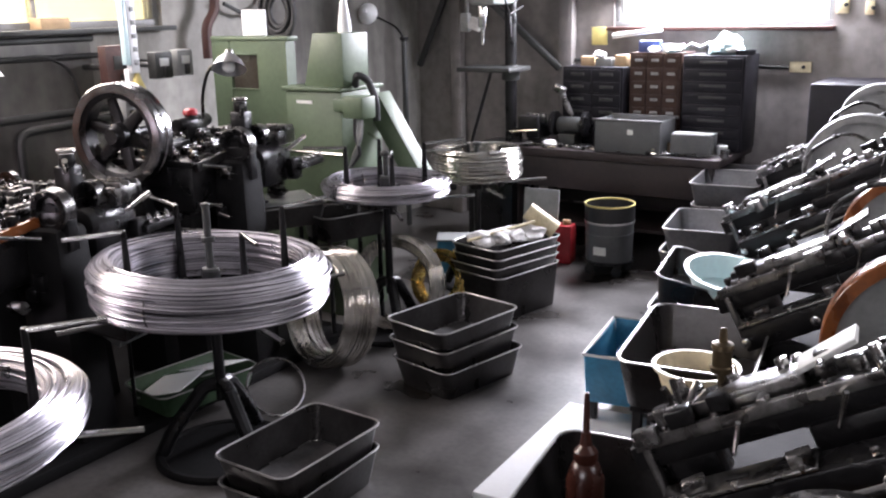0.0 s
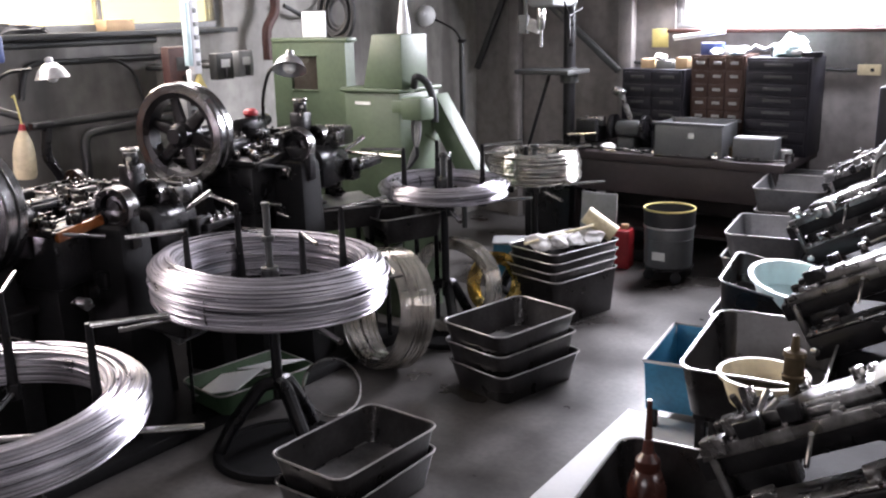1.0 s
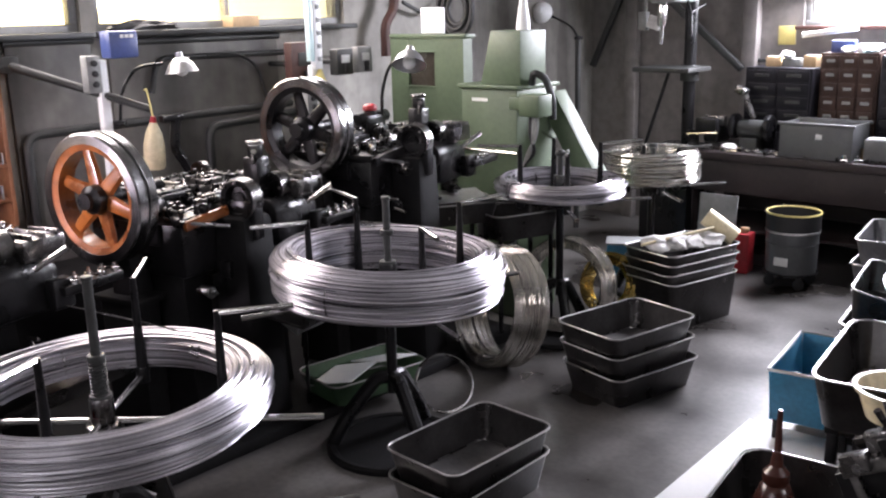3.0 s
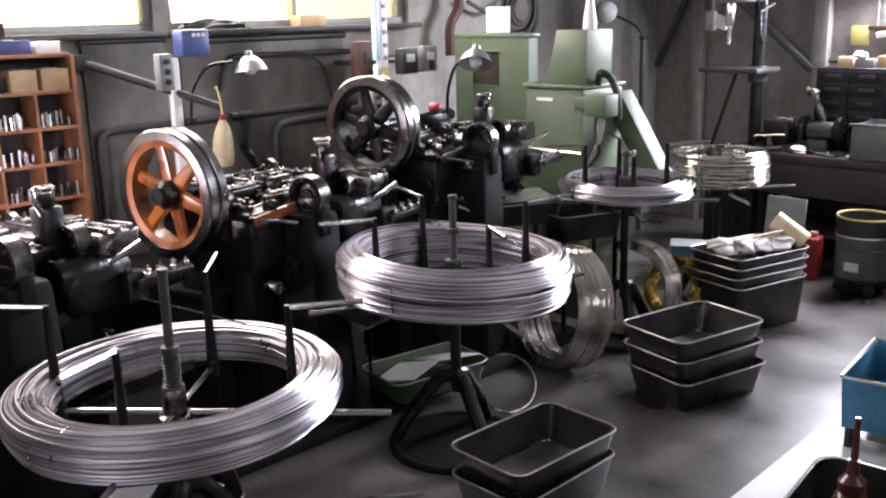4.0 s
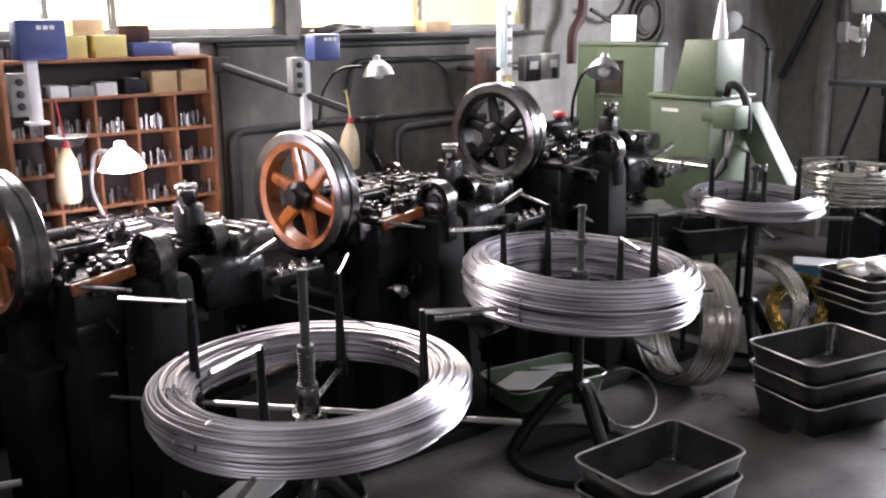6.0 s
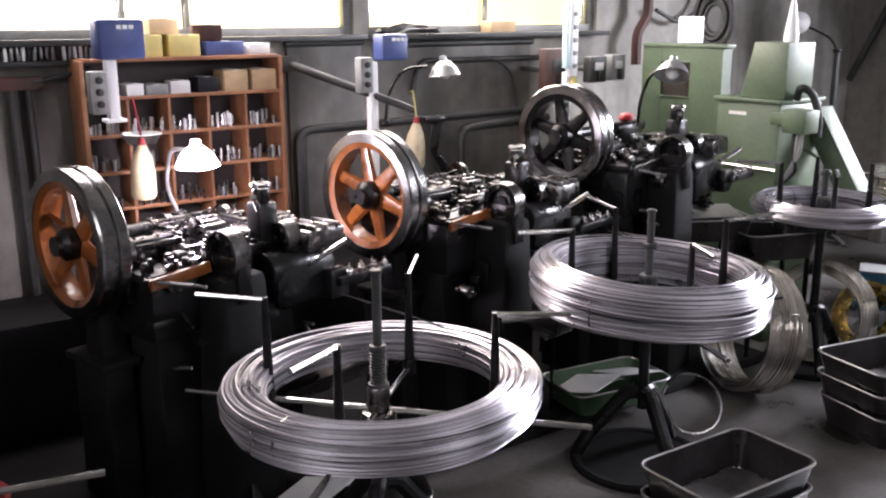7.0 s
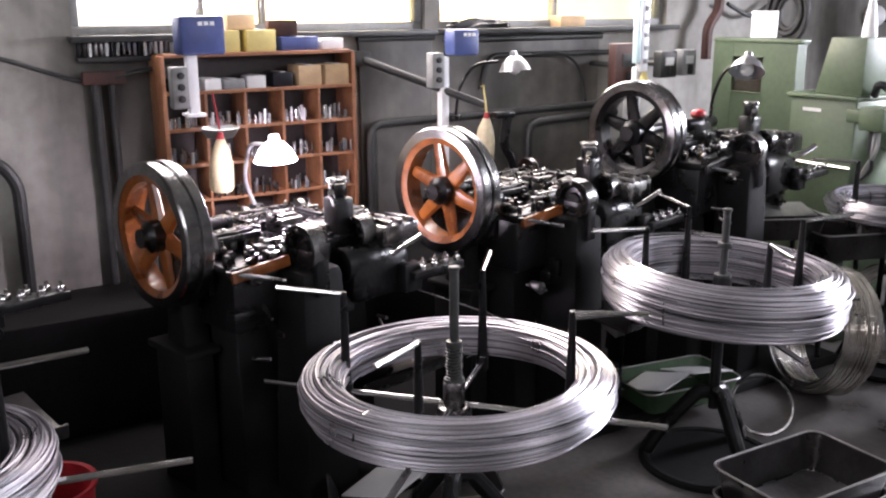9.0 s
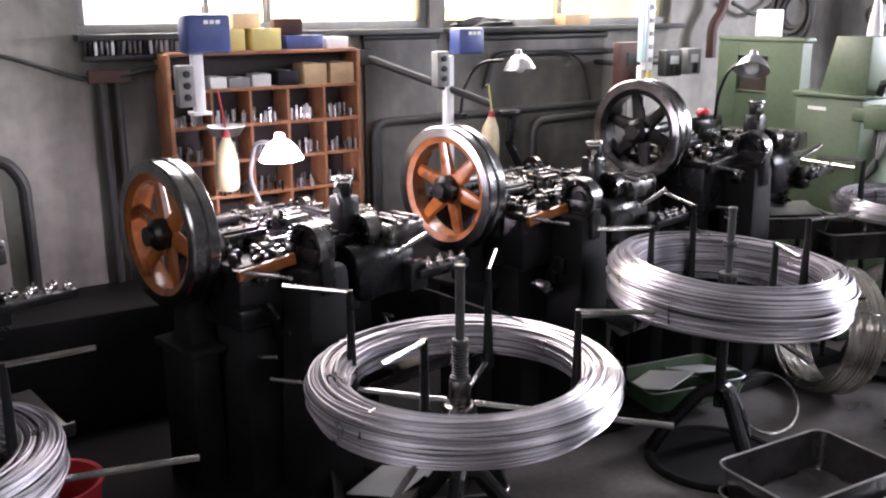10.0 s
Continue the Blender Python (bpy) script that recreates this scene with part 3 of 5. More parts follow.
    # four slides with their gibs and bolts
    for sx, sy, lx, ly in ((-0.1, 0.34, 0.12, 0.2), (-0.14, 0.6, 0.22, 0.09), (0.06, 0.6, 0.16, 0.09), (-0.06, 0.8, 0.1, 0.2)):
        bm = start()
        box(bm, (lx, ly, 0.035), (sx, sy, z - 0.055), bevel=0.004)
        box(bm, (lx * 0.6, ly * 0.6, 0.03), (sx, sy, z - 0.025), bevel=0.004)
        sl = part("slide", bm, STEEL, t)
        for ox in (-0.38, 0.38):
            for oy in (-0.38, 0.38):
                bm = start()
                cyl(bm, 0.008, 0.02, (sx + lx * ox, sy + ly * oy, z - 0.034), seg=6, bevel=0.0015)
                part("bolt", bm, BRIGHT, sl)
    # long slide bars along and across the bed, each with its line of cap screws
    for k, (cx, cy, lx, ly, hz) in enumerate(((-0.24, 0.5, 0.04, 0.42, 0.03), (-0.02, 0.3, 0.05, 0.2, 0.03), (0.1, 0.46, 0.03, 0.3, 0.012), (-0.14, 0.42, 0.2, 0.032, 0.034), (-0.1, 0.68, 0.26, 0.036, 0.028), (-0.06, 0.54, 0.09, 0.09, 0.045), (0.03, 0.74, 0.05, 0.18, 0.03))):
        bm = start()
        box(bm, (lx, ly, 0.022), (cx, cy, z - 0.055 + hz), (0, 0, rnd.uniform(-3, 3)), bevel=0.004)
        box(bm, (lx * 0.55, ly * 0.8, 0.014), (cx, cy, z - 0.04 + hz), bevel=0.003)
        bar = part("slide_bar", bm, (STEEL, IRON, STEEL)[k % 3], t)
        for j in range(4):
            f = -0.42 + 0.28 * j
            bm = start()
            cyl(bm, 0.0065, 0.018, (cx + (lx * f if lx > ly else 0.0), cy + (ly * f if ly >= lx else 0.0), z - 0.032 + hz), seg=8, bevel=0.0015)
            part("cap_screw", bm, BRIGHT if j % 2 else STEEL, bar)
    # tool holders, clamps, nuts and oilers over the bed, highest in the middle
    for k in range(150):
        bm = start()
        px, py = rnd.uniform(-0.36, 0.17), rnd.uniform(0.18, 0.86)
        hill = max(0.0, 1 - ((px + 0.1) / 0.17) ** 2 - ((py - 0.52) / 0.22) ** 2)
        z0 = z - 0.072 + 0.05 * hill * rnd.random()
        kind = k % 5
        if kind == 0:
            box(bm, (rnd.uniform(0.012, 0.05), rnd.uniform(0.015, 0.07), 0.03), (px, py, z0 + 0.015), (0, 0, rnd.choice((0, 0, 90, 12))), bevel=0.003)
            box(bm, (0.012, 0.02, 0.014), (px, py, z0 + 0.037), bevel=0.002)
            nm, mt = "clamp_block", rnd.choice((STEEL, IRON, IRON))
        elif kind == 1:
            cyl(bm, rnd.uniform(0.006, 0.013), 0.034, (px, py, z0 + 0.017), seg=12, bevel=0.002)
            cyl(bm, 0.005, 0.052, (px, py, z0 + 0.026), seg=8)
            nm, mt = "adjusting_screw", rnd.choice((STEEL, STEEL, IRON, BRIGHT))
        elif kind == 2:
            an = rnd.uniform(0, 6.28)
            L = rnd.uniform(0.03, 0.08)
            rod(bm, (px, py, z0 + 0.02), (px + L * math.cos(an), py + L * math.sin(an), z0 + 0.024), 0.005, 8)
            cyl(bm, 0.01, 0.03, (px, py, z0 + 0.015), seg=12, bevel=0.002)
            nm, mt = "push_rod", rnd.choice((STEEL, IRON))
        elif kind == 3:
            cyl(bm, rnd.uniform(0.01, 0.02), 0.016, (px, py, z0 + 0.02), (90, 0, rnd.choice((0, 90))), 18, bevel=0.003)
            box(bm, (0.022, 0.022, 0.03), (px, py, z0 + 0.01), bevel=0.003)
            nm, mt = "roller", rnd.choice((STEEL, IRON))
        else:
            lathe(bm, [(0.0, 0.0), (0.011, 0.0), (0.011, 0.012), (0.006, 0.014), (0.006, 0.022), (0.009, 0.024), (0.009, 0.034), (0.0, 0.037)], 12, Matrix.Translation((px, py, z0)))
            nm, mt = "oiler", rnd.choice((BRONZE, IRON, STEEL))
        part(nm, bm, mt, t)
    # castings, pipes and levers on the front below the bed
    for k in range(16):
        bm = start()
        px, py, pz = 0.16 + rnd.uniform(-0.02, 0.05), rnd.uniform(0.2, 0.86), z - rnd.uniform(0.12, 0.36)
        if k % 3 == 0:
            cyl(bm, rnd.uniform(0.016, 0.03), 0.05, (px, py, pz), (0, 90, 0), 16, bevel=0.004)
            cyl(bm, 0.008, 0.09, (px, py, pz), (0, 90, 0), 10)
            part("boss", bm, rnd.choice((IRON, STEEL)), t)
        elif k % 3 == 1:
            box(bm, (0.05, rnd.uniform(0.04, 0.1), rnd.uniform(0.03, 0.07)), (px, py, pz), bevel=0.008)
            part("bracket", bm, IRON, t)
        else:
            rod(bm, (px, py, pz), (px + 0.06, py + rnd.uniform(-0.06, 0.06), pz + rnd.uniform(-0.03, 0.03)), 0.006, 8)
            part("spindle_end", bm, STEEL, t)
    # tall tool post with a handwheel
    bm = start()
    box(bm, (0.075, 0.075, 0.2), (0.12, 0.63, z - 0.02), bevel=0.01)
    cyl(bm, 0.03, 0.05, (0.12, 0.63, z + 0.1), seg=18, bevel=0.004)
    post = part("tool_post", bm, IRON, t)
    bm = start()
    lathe(bm, [(0.03, 0.13), (0.034, 0.128), (0.036, 0.134), (0.034, 0.14), (0.03, 0.138)], 24, Matrix.Translation((0.12, 0.63, z)), closed=True)
    rod(bm, (0.09, 0.63, z + 0.134), (0.15, 0.63, z + 0.134), 0.004, 6)
    rod(bm, (0.12, 0.6, z + 0.134), (0.12, 0.66, z + 0.134), 0.004, 6)
    rod(bm, (0.12, 0.63, z + 0.09), (0.12, 0.63, z + 0.136), 0.006, 8)
    part("handwheel", bm, STEEL, post)
    bm = start()
    rod(bm, (0.14, 0.6, z + 0.06), (0.17, 0.56, z + 0.11), 0.011, 10)
    part("clamp_lever", bm, BRIGHT, post)
    # ribbed end block
    bm = start()
    box(bm, (0.13, 0.16, 0.07), (0.2, 0.78, z - 0.05), bevel=0.008)
    for k in range(3):
        box(bm, (0.135, 0.012, 0.02), (0.2, 0.73 + 0.05 * k, z - 0.01), bevel=0.002)
    part("end_block", bm, STEEL, t)
    # feed lever and straightening rollers
    bm = start()
    rod(bm, (0.3, 0.7, z - 0.1), (0.35, 0.79, z - 0.045), 0.009, 10, 0.011)
    part("feed_lever", bm, BRIGHT, t)
    bm = start()
    box(bm, (0.06, 0.24, 0.03), (0.3, 0.9, z - 0.19), bevel=0.005)
    box(bm, (0.05, 0.08, 0.1), (0.28, 0.8, z - 0.2), bevel=0.01)
    feed_unit = part("straightener", bm, IRON, t)
    for k in range(8):
        bm = start()
        cyl(bm, 0.013, 0.02, (0.285 + 0.03 * (k % 2), 0.8 + 0.028 * k, z - 0.167), seg=16, bevel=0.003)
        cyl(bm, 0.005, 0.034, (0.285 + 0.03 * (k % 2), 0.8 + 0.028 * k, z - 0.162), seg=8)
        part("guide_roller", bm, BRIGHT, feed_unit)
    # tie rod along the front, and the drip tray
    bm = start()
    rod(bm, (0.16, 0.16, z - 0.08), (0.24, 0.32, z - 0.12), 0.007, 8)
    part("tie_rod", bm, STEEL, t)
    bm = start()
    box(bm, (0.3, 0.5, 0.012), (0.32, 0.66, 0.46), (0, 8, 0), bevel=0.004)
    box(bm, (0.012, 0.5, 0.04), (0.47, 0.66, 0.46), (0, 8, 0), bevel=0.003)
    part("drip_tray", bm, TRAY, t)
    if cap:
        bm = start()
        lathe(bm, [(0.0, 0.0), (0.03, 0.0), (0.034, 0.008), (0.03, 0.022), (0.016, 0.03), (0.0, 0.031)], 20, Matrix.Translation((-0.075, 0.528, z + 0.072)))
        part("filler_cap", bm, RED, t, "red filler cap")
        bm = start()
        box(bm, (0.09, 0.16, 0.11), (-0.085, 0.528, z), bevel=0.012)
        cyl(bm, 0.026, 0.03, (-0.075, 0.528, z + 0.06), seg=18, bevel=0.003)
        cyl(bm, 0.028, 0.24, (-0.07, 0.53, z + 0.04), (90, 0, 0), 18, bevel=0.005)
        part("oil_reservoir", bm, IRON, t)
    # the bed stands a little forward of the wheel shaft
    for o in t.children_recursive:
        kept = o.name.split(".")[0] in ("flywheel", "main_shaft", "outrigger") or o.parent.name.startswith("flywheel")
        if not kept:
            o.data.transform(Matrix.Translation((0.12, -0.06, 0)))
    return t


forming_machine(-3.0, 0.35, -0.035, ORANGE, 1, "oily black wire-forming machine with orange flywheel and lit lamp", wy=0.055)
forming_machine(-3.0, 1.425, 0.0, ORANGE, 2, "oily black wire-forming machine with an orange-spoked flywheel")
forming_machine(-3.0, 2.335, 0.105, IRON, 3, "oily black wire-forming machine with a dark spoked flywheel", True, 0.212, 0.045, 0.038)


# ---- things on and before the window wall ----
def carton(x, y, z, sx, sy, sz, turn, material, label, name="carton"):
    t = thing(name, pose(x, y, z, 0, 0, turn), label, "box", "boxes")
    bm = start()
    box(bm, (sx, sy, sz), (0, 0, sz / 2), bevel=0.003)
    part("body", bm, material, t)
    bm = start()
    box(bm, (sx + 0.003, sy * 0.22, 0.0025), (0, 0, sz + 0.001))
    part("tape", bm, PAPER, t, "pale strip of tape")
    return t


# pigeonhole shelf
shelf = thing("pigeonhole_shelf", pose(-3.91, 1.075, 0.72), "reddish wooden pigeonhole shelf holding small metal tools", "shelf")
SW, SH, SD = 0.82, 0.69, 0.17
for yy, nm in ((-SW / 2, "side_panel"), (SW / 2, "side_panel")):
    bm = start()
    box(bm, (SD, 0.018, SH), (0, yy, SH / 2), bevel=0.002)
    part(nm, bm, WOOD, shelf)
for zz in (0.0, 0.11, 0.255, 0.40, 0.545, SH):
    bm = start()
    box(bm, (SD, SW - 0.02, 0.014), (0, 0, zz), bevel=0.002)
    part("shelf_board", bm, WOOD, shelf)
for k in range(1, 5):
    for z0, z1 in ((0.0, 0.11), (0.11, 0.255), (0.255, 0.40), (0.40, 0.545)):
        bm = start()
        box(bm, (SD - 0.01, 0.012, z1 - z0 - 0.014), (0, -SW / 2 + SW * k / 5, (z0 + z1) / 2), bevel=0.002)
        part("divider", bm, WOOD, shelf)
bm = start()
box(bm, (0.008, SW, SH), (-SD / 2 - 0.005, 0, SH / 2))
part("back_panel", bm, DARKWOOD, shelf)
rnd = random.Random(21)
for row, z0 in enumerate((0.837, 0.982, 1.127)):
    for k in range(5):
        t = thing("tool_pin_set", pose(-3.86, 1.075 - SW / 2 + SW * (k + 0.5) / 5, z0), "row of small bright steel tool pins in a pigeonhole", "tool pins", "tool pins on the shelf")
        for j in range(rnd.randint(8, 12)):
            bm = start()
            h = rnd.uniform(0.03, 0.065)
            cyl(bm, rnd.uniform(0.004, 0.007), h, (rnd.uniform(-0.03, 0.045), -0.065 + 0.13 * j / 11 + rnd.uniform(-0.004, 0.004), h / 2), seg=8)
            part("pin", bm, rnd.choice((STEEL, BRIGHT, GALV)), t)
for y0, w, h, mt, lb in ((0.74, 0.1, 0.05, DIM, "small dark tool box on the shelf"), (0.86, 0.07, 0.045, PAPER, "small white box on the shelf"), (0.95, 0.09, 0.04, GREY, "small grey box on the shelf"), (1.05, 0.08, 0.05, PAPER, "small white box on the shelf"), (1.16, 0.09, 0.06, DIM, "dark tool head lying on the shelf"), (1.28, 0.11, 0.085, CARD, "plain cardboard carton on the shelf"), (1.41, 0.11, 0.085, CARD, "plain cardboard carton on the shelf")):
    carton(-3.88, y0, 1.272, 0.1, w, h, rnd.uniform(-6, 6), mt, lb)
for y0, w, h, mt, lb in ((0.80, 0.12, 0.04, PAPER, "white flat carton on top of the shelf"), (0.93, 0.13, 0.085, YELLOW, "yellow carton on top of the shelf"), (1.08, 0.13, 0.085, YELLOW, "pale yellow carton on top of the shelf"), (1.25, 0.17, 0.055, BLUE, "dark blue flat box on top of the shelf"), (1.40, 0.1, 0.045, WHITE, "white and green small box on the shelf top")):
    carton(-3.91, y0, 1.418, 0.12, w, h, rnd.uniform(-5, 5), mt, lb)
carton(-3.92, 1.00, 1.506, 0.1, 0.13, 0.06, 12, CARD, "cardboard carton stacked on a yellow carton")
carton(-3.92, 1.2, 1.476, 0.1, 0.12, 0.065, -14, RUST, "dark brown box tilted on the shelf top")
carton(-4.0, 2.8, 1.49, 0.09, 0.17, 0.055, 4, CARD, "plain cardboard carton on the window sill")
# dark bundle on the sill and tools along it
bm = start()
bmesh.ops.create_icosphere(bm, subdivisions=3, radius=1.0)
for vv in bm.verts:
    n = noise.noise(vv.co * 2.3)
    vv.co = Vector((vv.co.x * 0.035, vv.co.y * 0.17, vv.co.z * 0.035)) * (1 + 0.5 * n)
solid("oily_rag", bm, BLACK, pose(-3.98, 2.25, 1.5), "dark oily rag bundle lying on the window sill", "rag")
rack = thing("tool_rack", pose(-3.97, 0.56, 1.40), "grimy rack of small tools along the window sill", "tool rack")
bm = start()
box(bm, (0.05, 0.36, 0.02), (0, 0, 0.0), bevel=0.003)
part("rail", bm, PIPE, rack)
for k in range(17):
    bm = start()
    h = rnd.uniform(0.05, 0.085)
    box(bm, (0.02, 0.012, h), (0, -0.17 + 0.021 * k, 0.01 + h / 2), (rnd.uniform(-6, 6), 0, 0), bevel=0.002)
    part("tool", bm, rnd.choice((GREY, STEEL, PAPER, IRON)), rack)

# near-black ledge, added to darken the wall's foot, and the low machine platform
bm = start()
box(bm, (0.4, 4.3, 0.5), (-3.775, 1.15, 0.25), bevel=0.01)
struct("ledge", bm, NEARBLACK, "near-black ledge added to darken the foot of the wall", "ledge")
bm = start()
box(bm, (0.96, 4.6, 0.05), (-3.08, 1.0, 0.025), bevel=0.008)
struct("machine_platform", bm, NEARBLACK, "low near-black platform below the machines", "platform")
# wall panels, pipes and conduits
for y0, y1, z1, nm in ((1.59, 1.97, 1.455, "dark wall panel with a rolled top edge"), (2.05, 3.0, 1.44, "dark wall panel below the window")):
    t = thing("wall_panel", pose(-3.985, (y0 + y1) / 2, 0), nm, "wall panel")
    bm = start()
    box(bm, (0.02, y1 - y0, z1), (0, 0, z1 / 2), bevel=0.004)
    part("sheet", bm, PANEL, t)
    bm = start()
    cyl(bm, 0.016, y1 - y0 + 0.02, (0.012, 0, z1), (90, 0, 0), 12)
    part("top_edge", bm, PIPE, t)
pipes = (
    ("bent dark steel pipe fixed along the wall", [(-3.95, 1.62, 0.0), (-3.95, 1.62, 1.07), (-3.95, 3.05, 1.09)], 0.02),
    ("bent dark steel pipe fixed along the wall", [(-3.94, 2.52, 0.0), (-3.94, 2.52, 1.02), (-3.94, 3.1, 1.04)], 0.022),
    ("thin dark conduit below the window", [(-3.96, 2.24, 1.2), (-3.96, 2.28, 1.36), (-3.96, 3.05, 1.355)], 0.014),
    ("drooping cable loop on the wall", [(-3.95, 2.55, 1.36), (-3.95, 2.72, 1.37), (-3.95, 2.85, 1.3), (-3.95, 2.9, 1.1)], 0.008),
    ("bent dark pipe at the wall's end", [(-3.95, 0.12, 0.0), (-3.95, 0.12, 0.95), (-3.95, 0.06, 1.04), (-3.95, -0.5, 1.04)], 0.024),
    ("thin conduit crossing the wall", [(-3.97, -0.5, 1.5), (-3.97, 0.1, 1.42), (-3.97, 0.4, 1.31), (-3.97, 0.72, 1.37)], 0.009),
    ("upright dark pipe on the wall", [(-3.96, 0.44, 0.0), (-3.96, 0.44, 1.33)], 0.018),
    ("upright dark pipe on the wall", [(-3.96, 0.5, 0.0), (-3.96, 0.5, 1.33)], 0.014),
    ("reddish riser pipe in the corner", [(-3.9, 3.72, 1.3), (-3.9, 3.72, 1.48), (-3.9, 3.8, 1.56), (-3.9, 3.8, 3.0)], 0.028),
    ("cable drooping from the ceiling", [(-3.93, 3.9, 1.6), (-3.93, 4.1, 1.52), (-3.93, 4.3, 1.62), (-3.93, 4.4, 3.0)], 0.012),
)
for lb, pts, r in pipes:
    bm = start()
    tube(bm, bend(pts, 0.07, 5), r, 10)
    solid("wall_pipe", bm, RUST if "reddish" in lb else PIPE, Matrix(), lb, "pipe", "pipes on the walls")
t = thing("wall_bracket", pose(-3.96, 0.47, 1.33), "dark steel bracket plate holding two pipes", "bracket")
bm = start()
box(bm, (0.03, 0.16, 0.05), (0.01, 0, 0), bevel=0.004)
part("plate", bm, RUST, t)
bm = start()
rod(bm, (0.02, 0.04, 0.0), (0.02, 0.26, 0.045), 0.009, 8)
part("arm", bm, PIPE, t)


def control_post(x, y, z0, z1, boxed, label, w=0.04, switch_z=1.31, size=1.0, shift=0.03):
    """A white post with a switch box and, above it, a blue counter box."""
    t = thing("control_post", pose(x, y, 0), label, "control post", "machine control posts")
    bm = start()
    box(bm, (w, w, z1 - z0), (0, 0, (z0 + z1) / 2), bevel=0.005)
    box(bm, (w * 1.8, w * 1.8, 0.012), (0, 0, z0 + 0.006), bevel=0.002)
    part("post", bm, WHITE, t)
    bm = start()
    box(bm, (0.055, 0.062, 0.15), (0.035, -0.06, switch_z), bevel=0.006)
    sw = part("switch_box", bm, GREY, t, "grey switch box with black buttons")
    for k in range(3):
        bm = start()
        cyl(bm, 0.013, 0.014, (0.068, -0.06, switch_z + 0.045 - 0.042 * k), (0, 90, 0), 14, bevel=0.003)
        part("button", bm, BLACK, sw)
    if z0 > 0.1:
        bm = start()
        rod(bm, (-0.39, 0, z0 + 0.1), (0, 0, z0 + 0.1), 0.016, 10)
        part("wall_arm", bm, PIPE, t)
    if boxed:
        bm = start()
        box(bm, (0.11 * size, 0.165 * size, 0.14 * size), (0.02, shift, z1 + 0.06), bevel=0.012)
        b = part("counter_box", bm, BLUE, t, "blue enamelled counter box")
        for k in range(3):
            bm = start()
            box(bm, (0.003, 0.016, 0.014), (0.02 + 0.0565 * size, shift - 0.01 + 0.022 * k, z1 + 0.06 + 0.042 * size))
            part("counter_digit", bm, WHITE, b)
    return t


control_post(-3.6, 0.71, 1.2, 1.435, True, "white post with switch box and blue counter", switch_z=1.31)
control_post(-3.68, 1.85, 0.0, 1.38, True, "white post with switch box and blue counter", switch_z=1.325, size=0.8, shift=0.085)
p3 = control_post(-3.6, 2.92, 0.0, 1.30, False, "white and teal post with labelled switches", w=0.036, switch_z=1.1)
bm = start()
box(bm, (0.04, 0.046, 0.36), (0.02, 0.012, 1.46), bevel=0.004)
pl = part("switch_column", bm, WHITE, p3)
for k in range(5):
    bm = start()
    box(bm, (0.004, 0.024, 0.022), (0.042, 0.016, 1.33 + 0.062 * k), bevel=0.001)
    part("switch_plate", bm, GREY, pl)
bm = start()
box(bm, (0.036, 0.024, 0.3), (0.02, -0.024, 1.47), bevel=0.003)
part("teal_cover", bm, AQUA, p3)
bm = start()
cyl(bm, 0.04, 0.09, (0.03, 0.02, 1.24), seg=16, r2=0.008)
part("funnel", bm, YELLOW, p3, "yellow funnel")

for y0, w, h, z0, mt, lb in ((2.95, 0.17, 0.22, 1.19, RUST, "reddish brown fuse board on the wall"), (3.13, 0.11, 0.13, 1.24, PIPE, "dark electric switch box"), (3.27, 0.1, 0.13, 1.245, GREY, "grey electric switch box with a label")):
    t = thing("electric_box", pose(-3.62 if w < 0.15 else -3.72, y0, z0), lb, "electric box", "electric boxes")
    bm = start()
    box(bm, (0.06, w, h), (0, 0, h / 2), bevel=0.006)
    part("case", bm, mt, t)
    bm = start()
    box(bm, (0.006, w * 0.5, h * 0.3), (0.032, 0, h * 0.62), bevel=0.001)
    part("label_plate", bm, PAPER if w < 0.15 else PIPE, t)
    bm = start()
    box(bm, (0.02, 0.02, 0.05), (0.038, 0, h * 0.25), bevel=0.003)
    part("lever", bm, BLACK, t)
    bm = start()
    rod(bm, (-0.36 if w < 0.15 else -0.26, 0, h * 0.5), (-0.03, 0, h * 0.5), 0.014, 8)
    part("mounting_stub", bm, PIPE, t)


def lamp(base, pts, head, aim, label, lit=False, group="gooseneck work lamps"):
    """A gooseneck lamp: foot, bent neck, domed metal shade, bulb."""
    t = thing("work_lamp", Matrix.Translation(base), label, "lamp", group)
    b = Vector(base)
    bm = start()
    cyl(bm, 0.03, 0.025, (0, 0, 0.0125), seg=18, bevel=0.004)
    part("foot", bm, IRON, t)
    bm = start()
    tube(bm, bend([Vector(p) - b for p in pts], 0.09, 6), 0.0075, 8)
    part("neck", bm, IRON if not lit else GALV, t)
    q = (Vector(aim) - Vector(head)).to_track_quat("-Z", "Y").to_matrix().to_4x4()
    m = Matrix.Translation(Vector(head) - b) @ q
    bm = start()
    prof = [(0.014, 0.06), (0.03, 0.055), (0.055, 0.03), (0.072, -0.005), (0.074, -0.008), (0.07, -0.005), (0.052, 0.027), (0.028, 0.05), (0.012, 0.054)]
    lathe(bm, prof, 32, m, closed=True)
    lathe(bm, [(0.0, 0.082), (0.017, 0.08), (0.019, 0.055), (0.0, 0.05)], 16, m)
    # lit shade emits to stand for glare; spot lamp's is white to look lit
    part("shade", bm, GLOWSHADE if lit else WHITE if "spot" in label else GALV, t, "shade given its own glow for the lamp's glare" if lit else "bright domed metal shade")
    bm = start()
    bmesh.ops.create_icosphere(bm, subdivisions=2, radius=0.03)
    for v in bm.verts:
        v.co = m @ (v.co + Vector((0, 0, 0.005)))
    part("bulb", bm, BULB if lit else PAPER, t, "lit bulb" if lit else "")
    return t


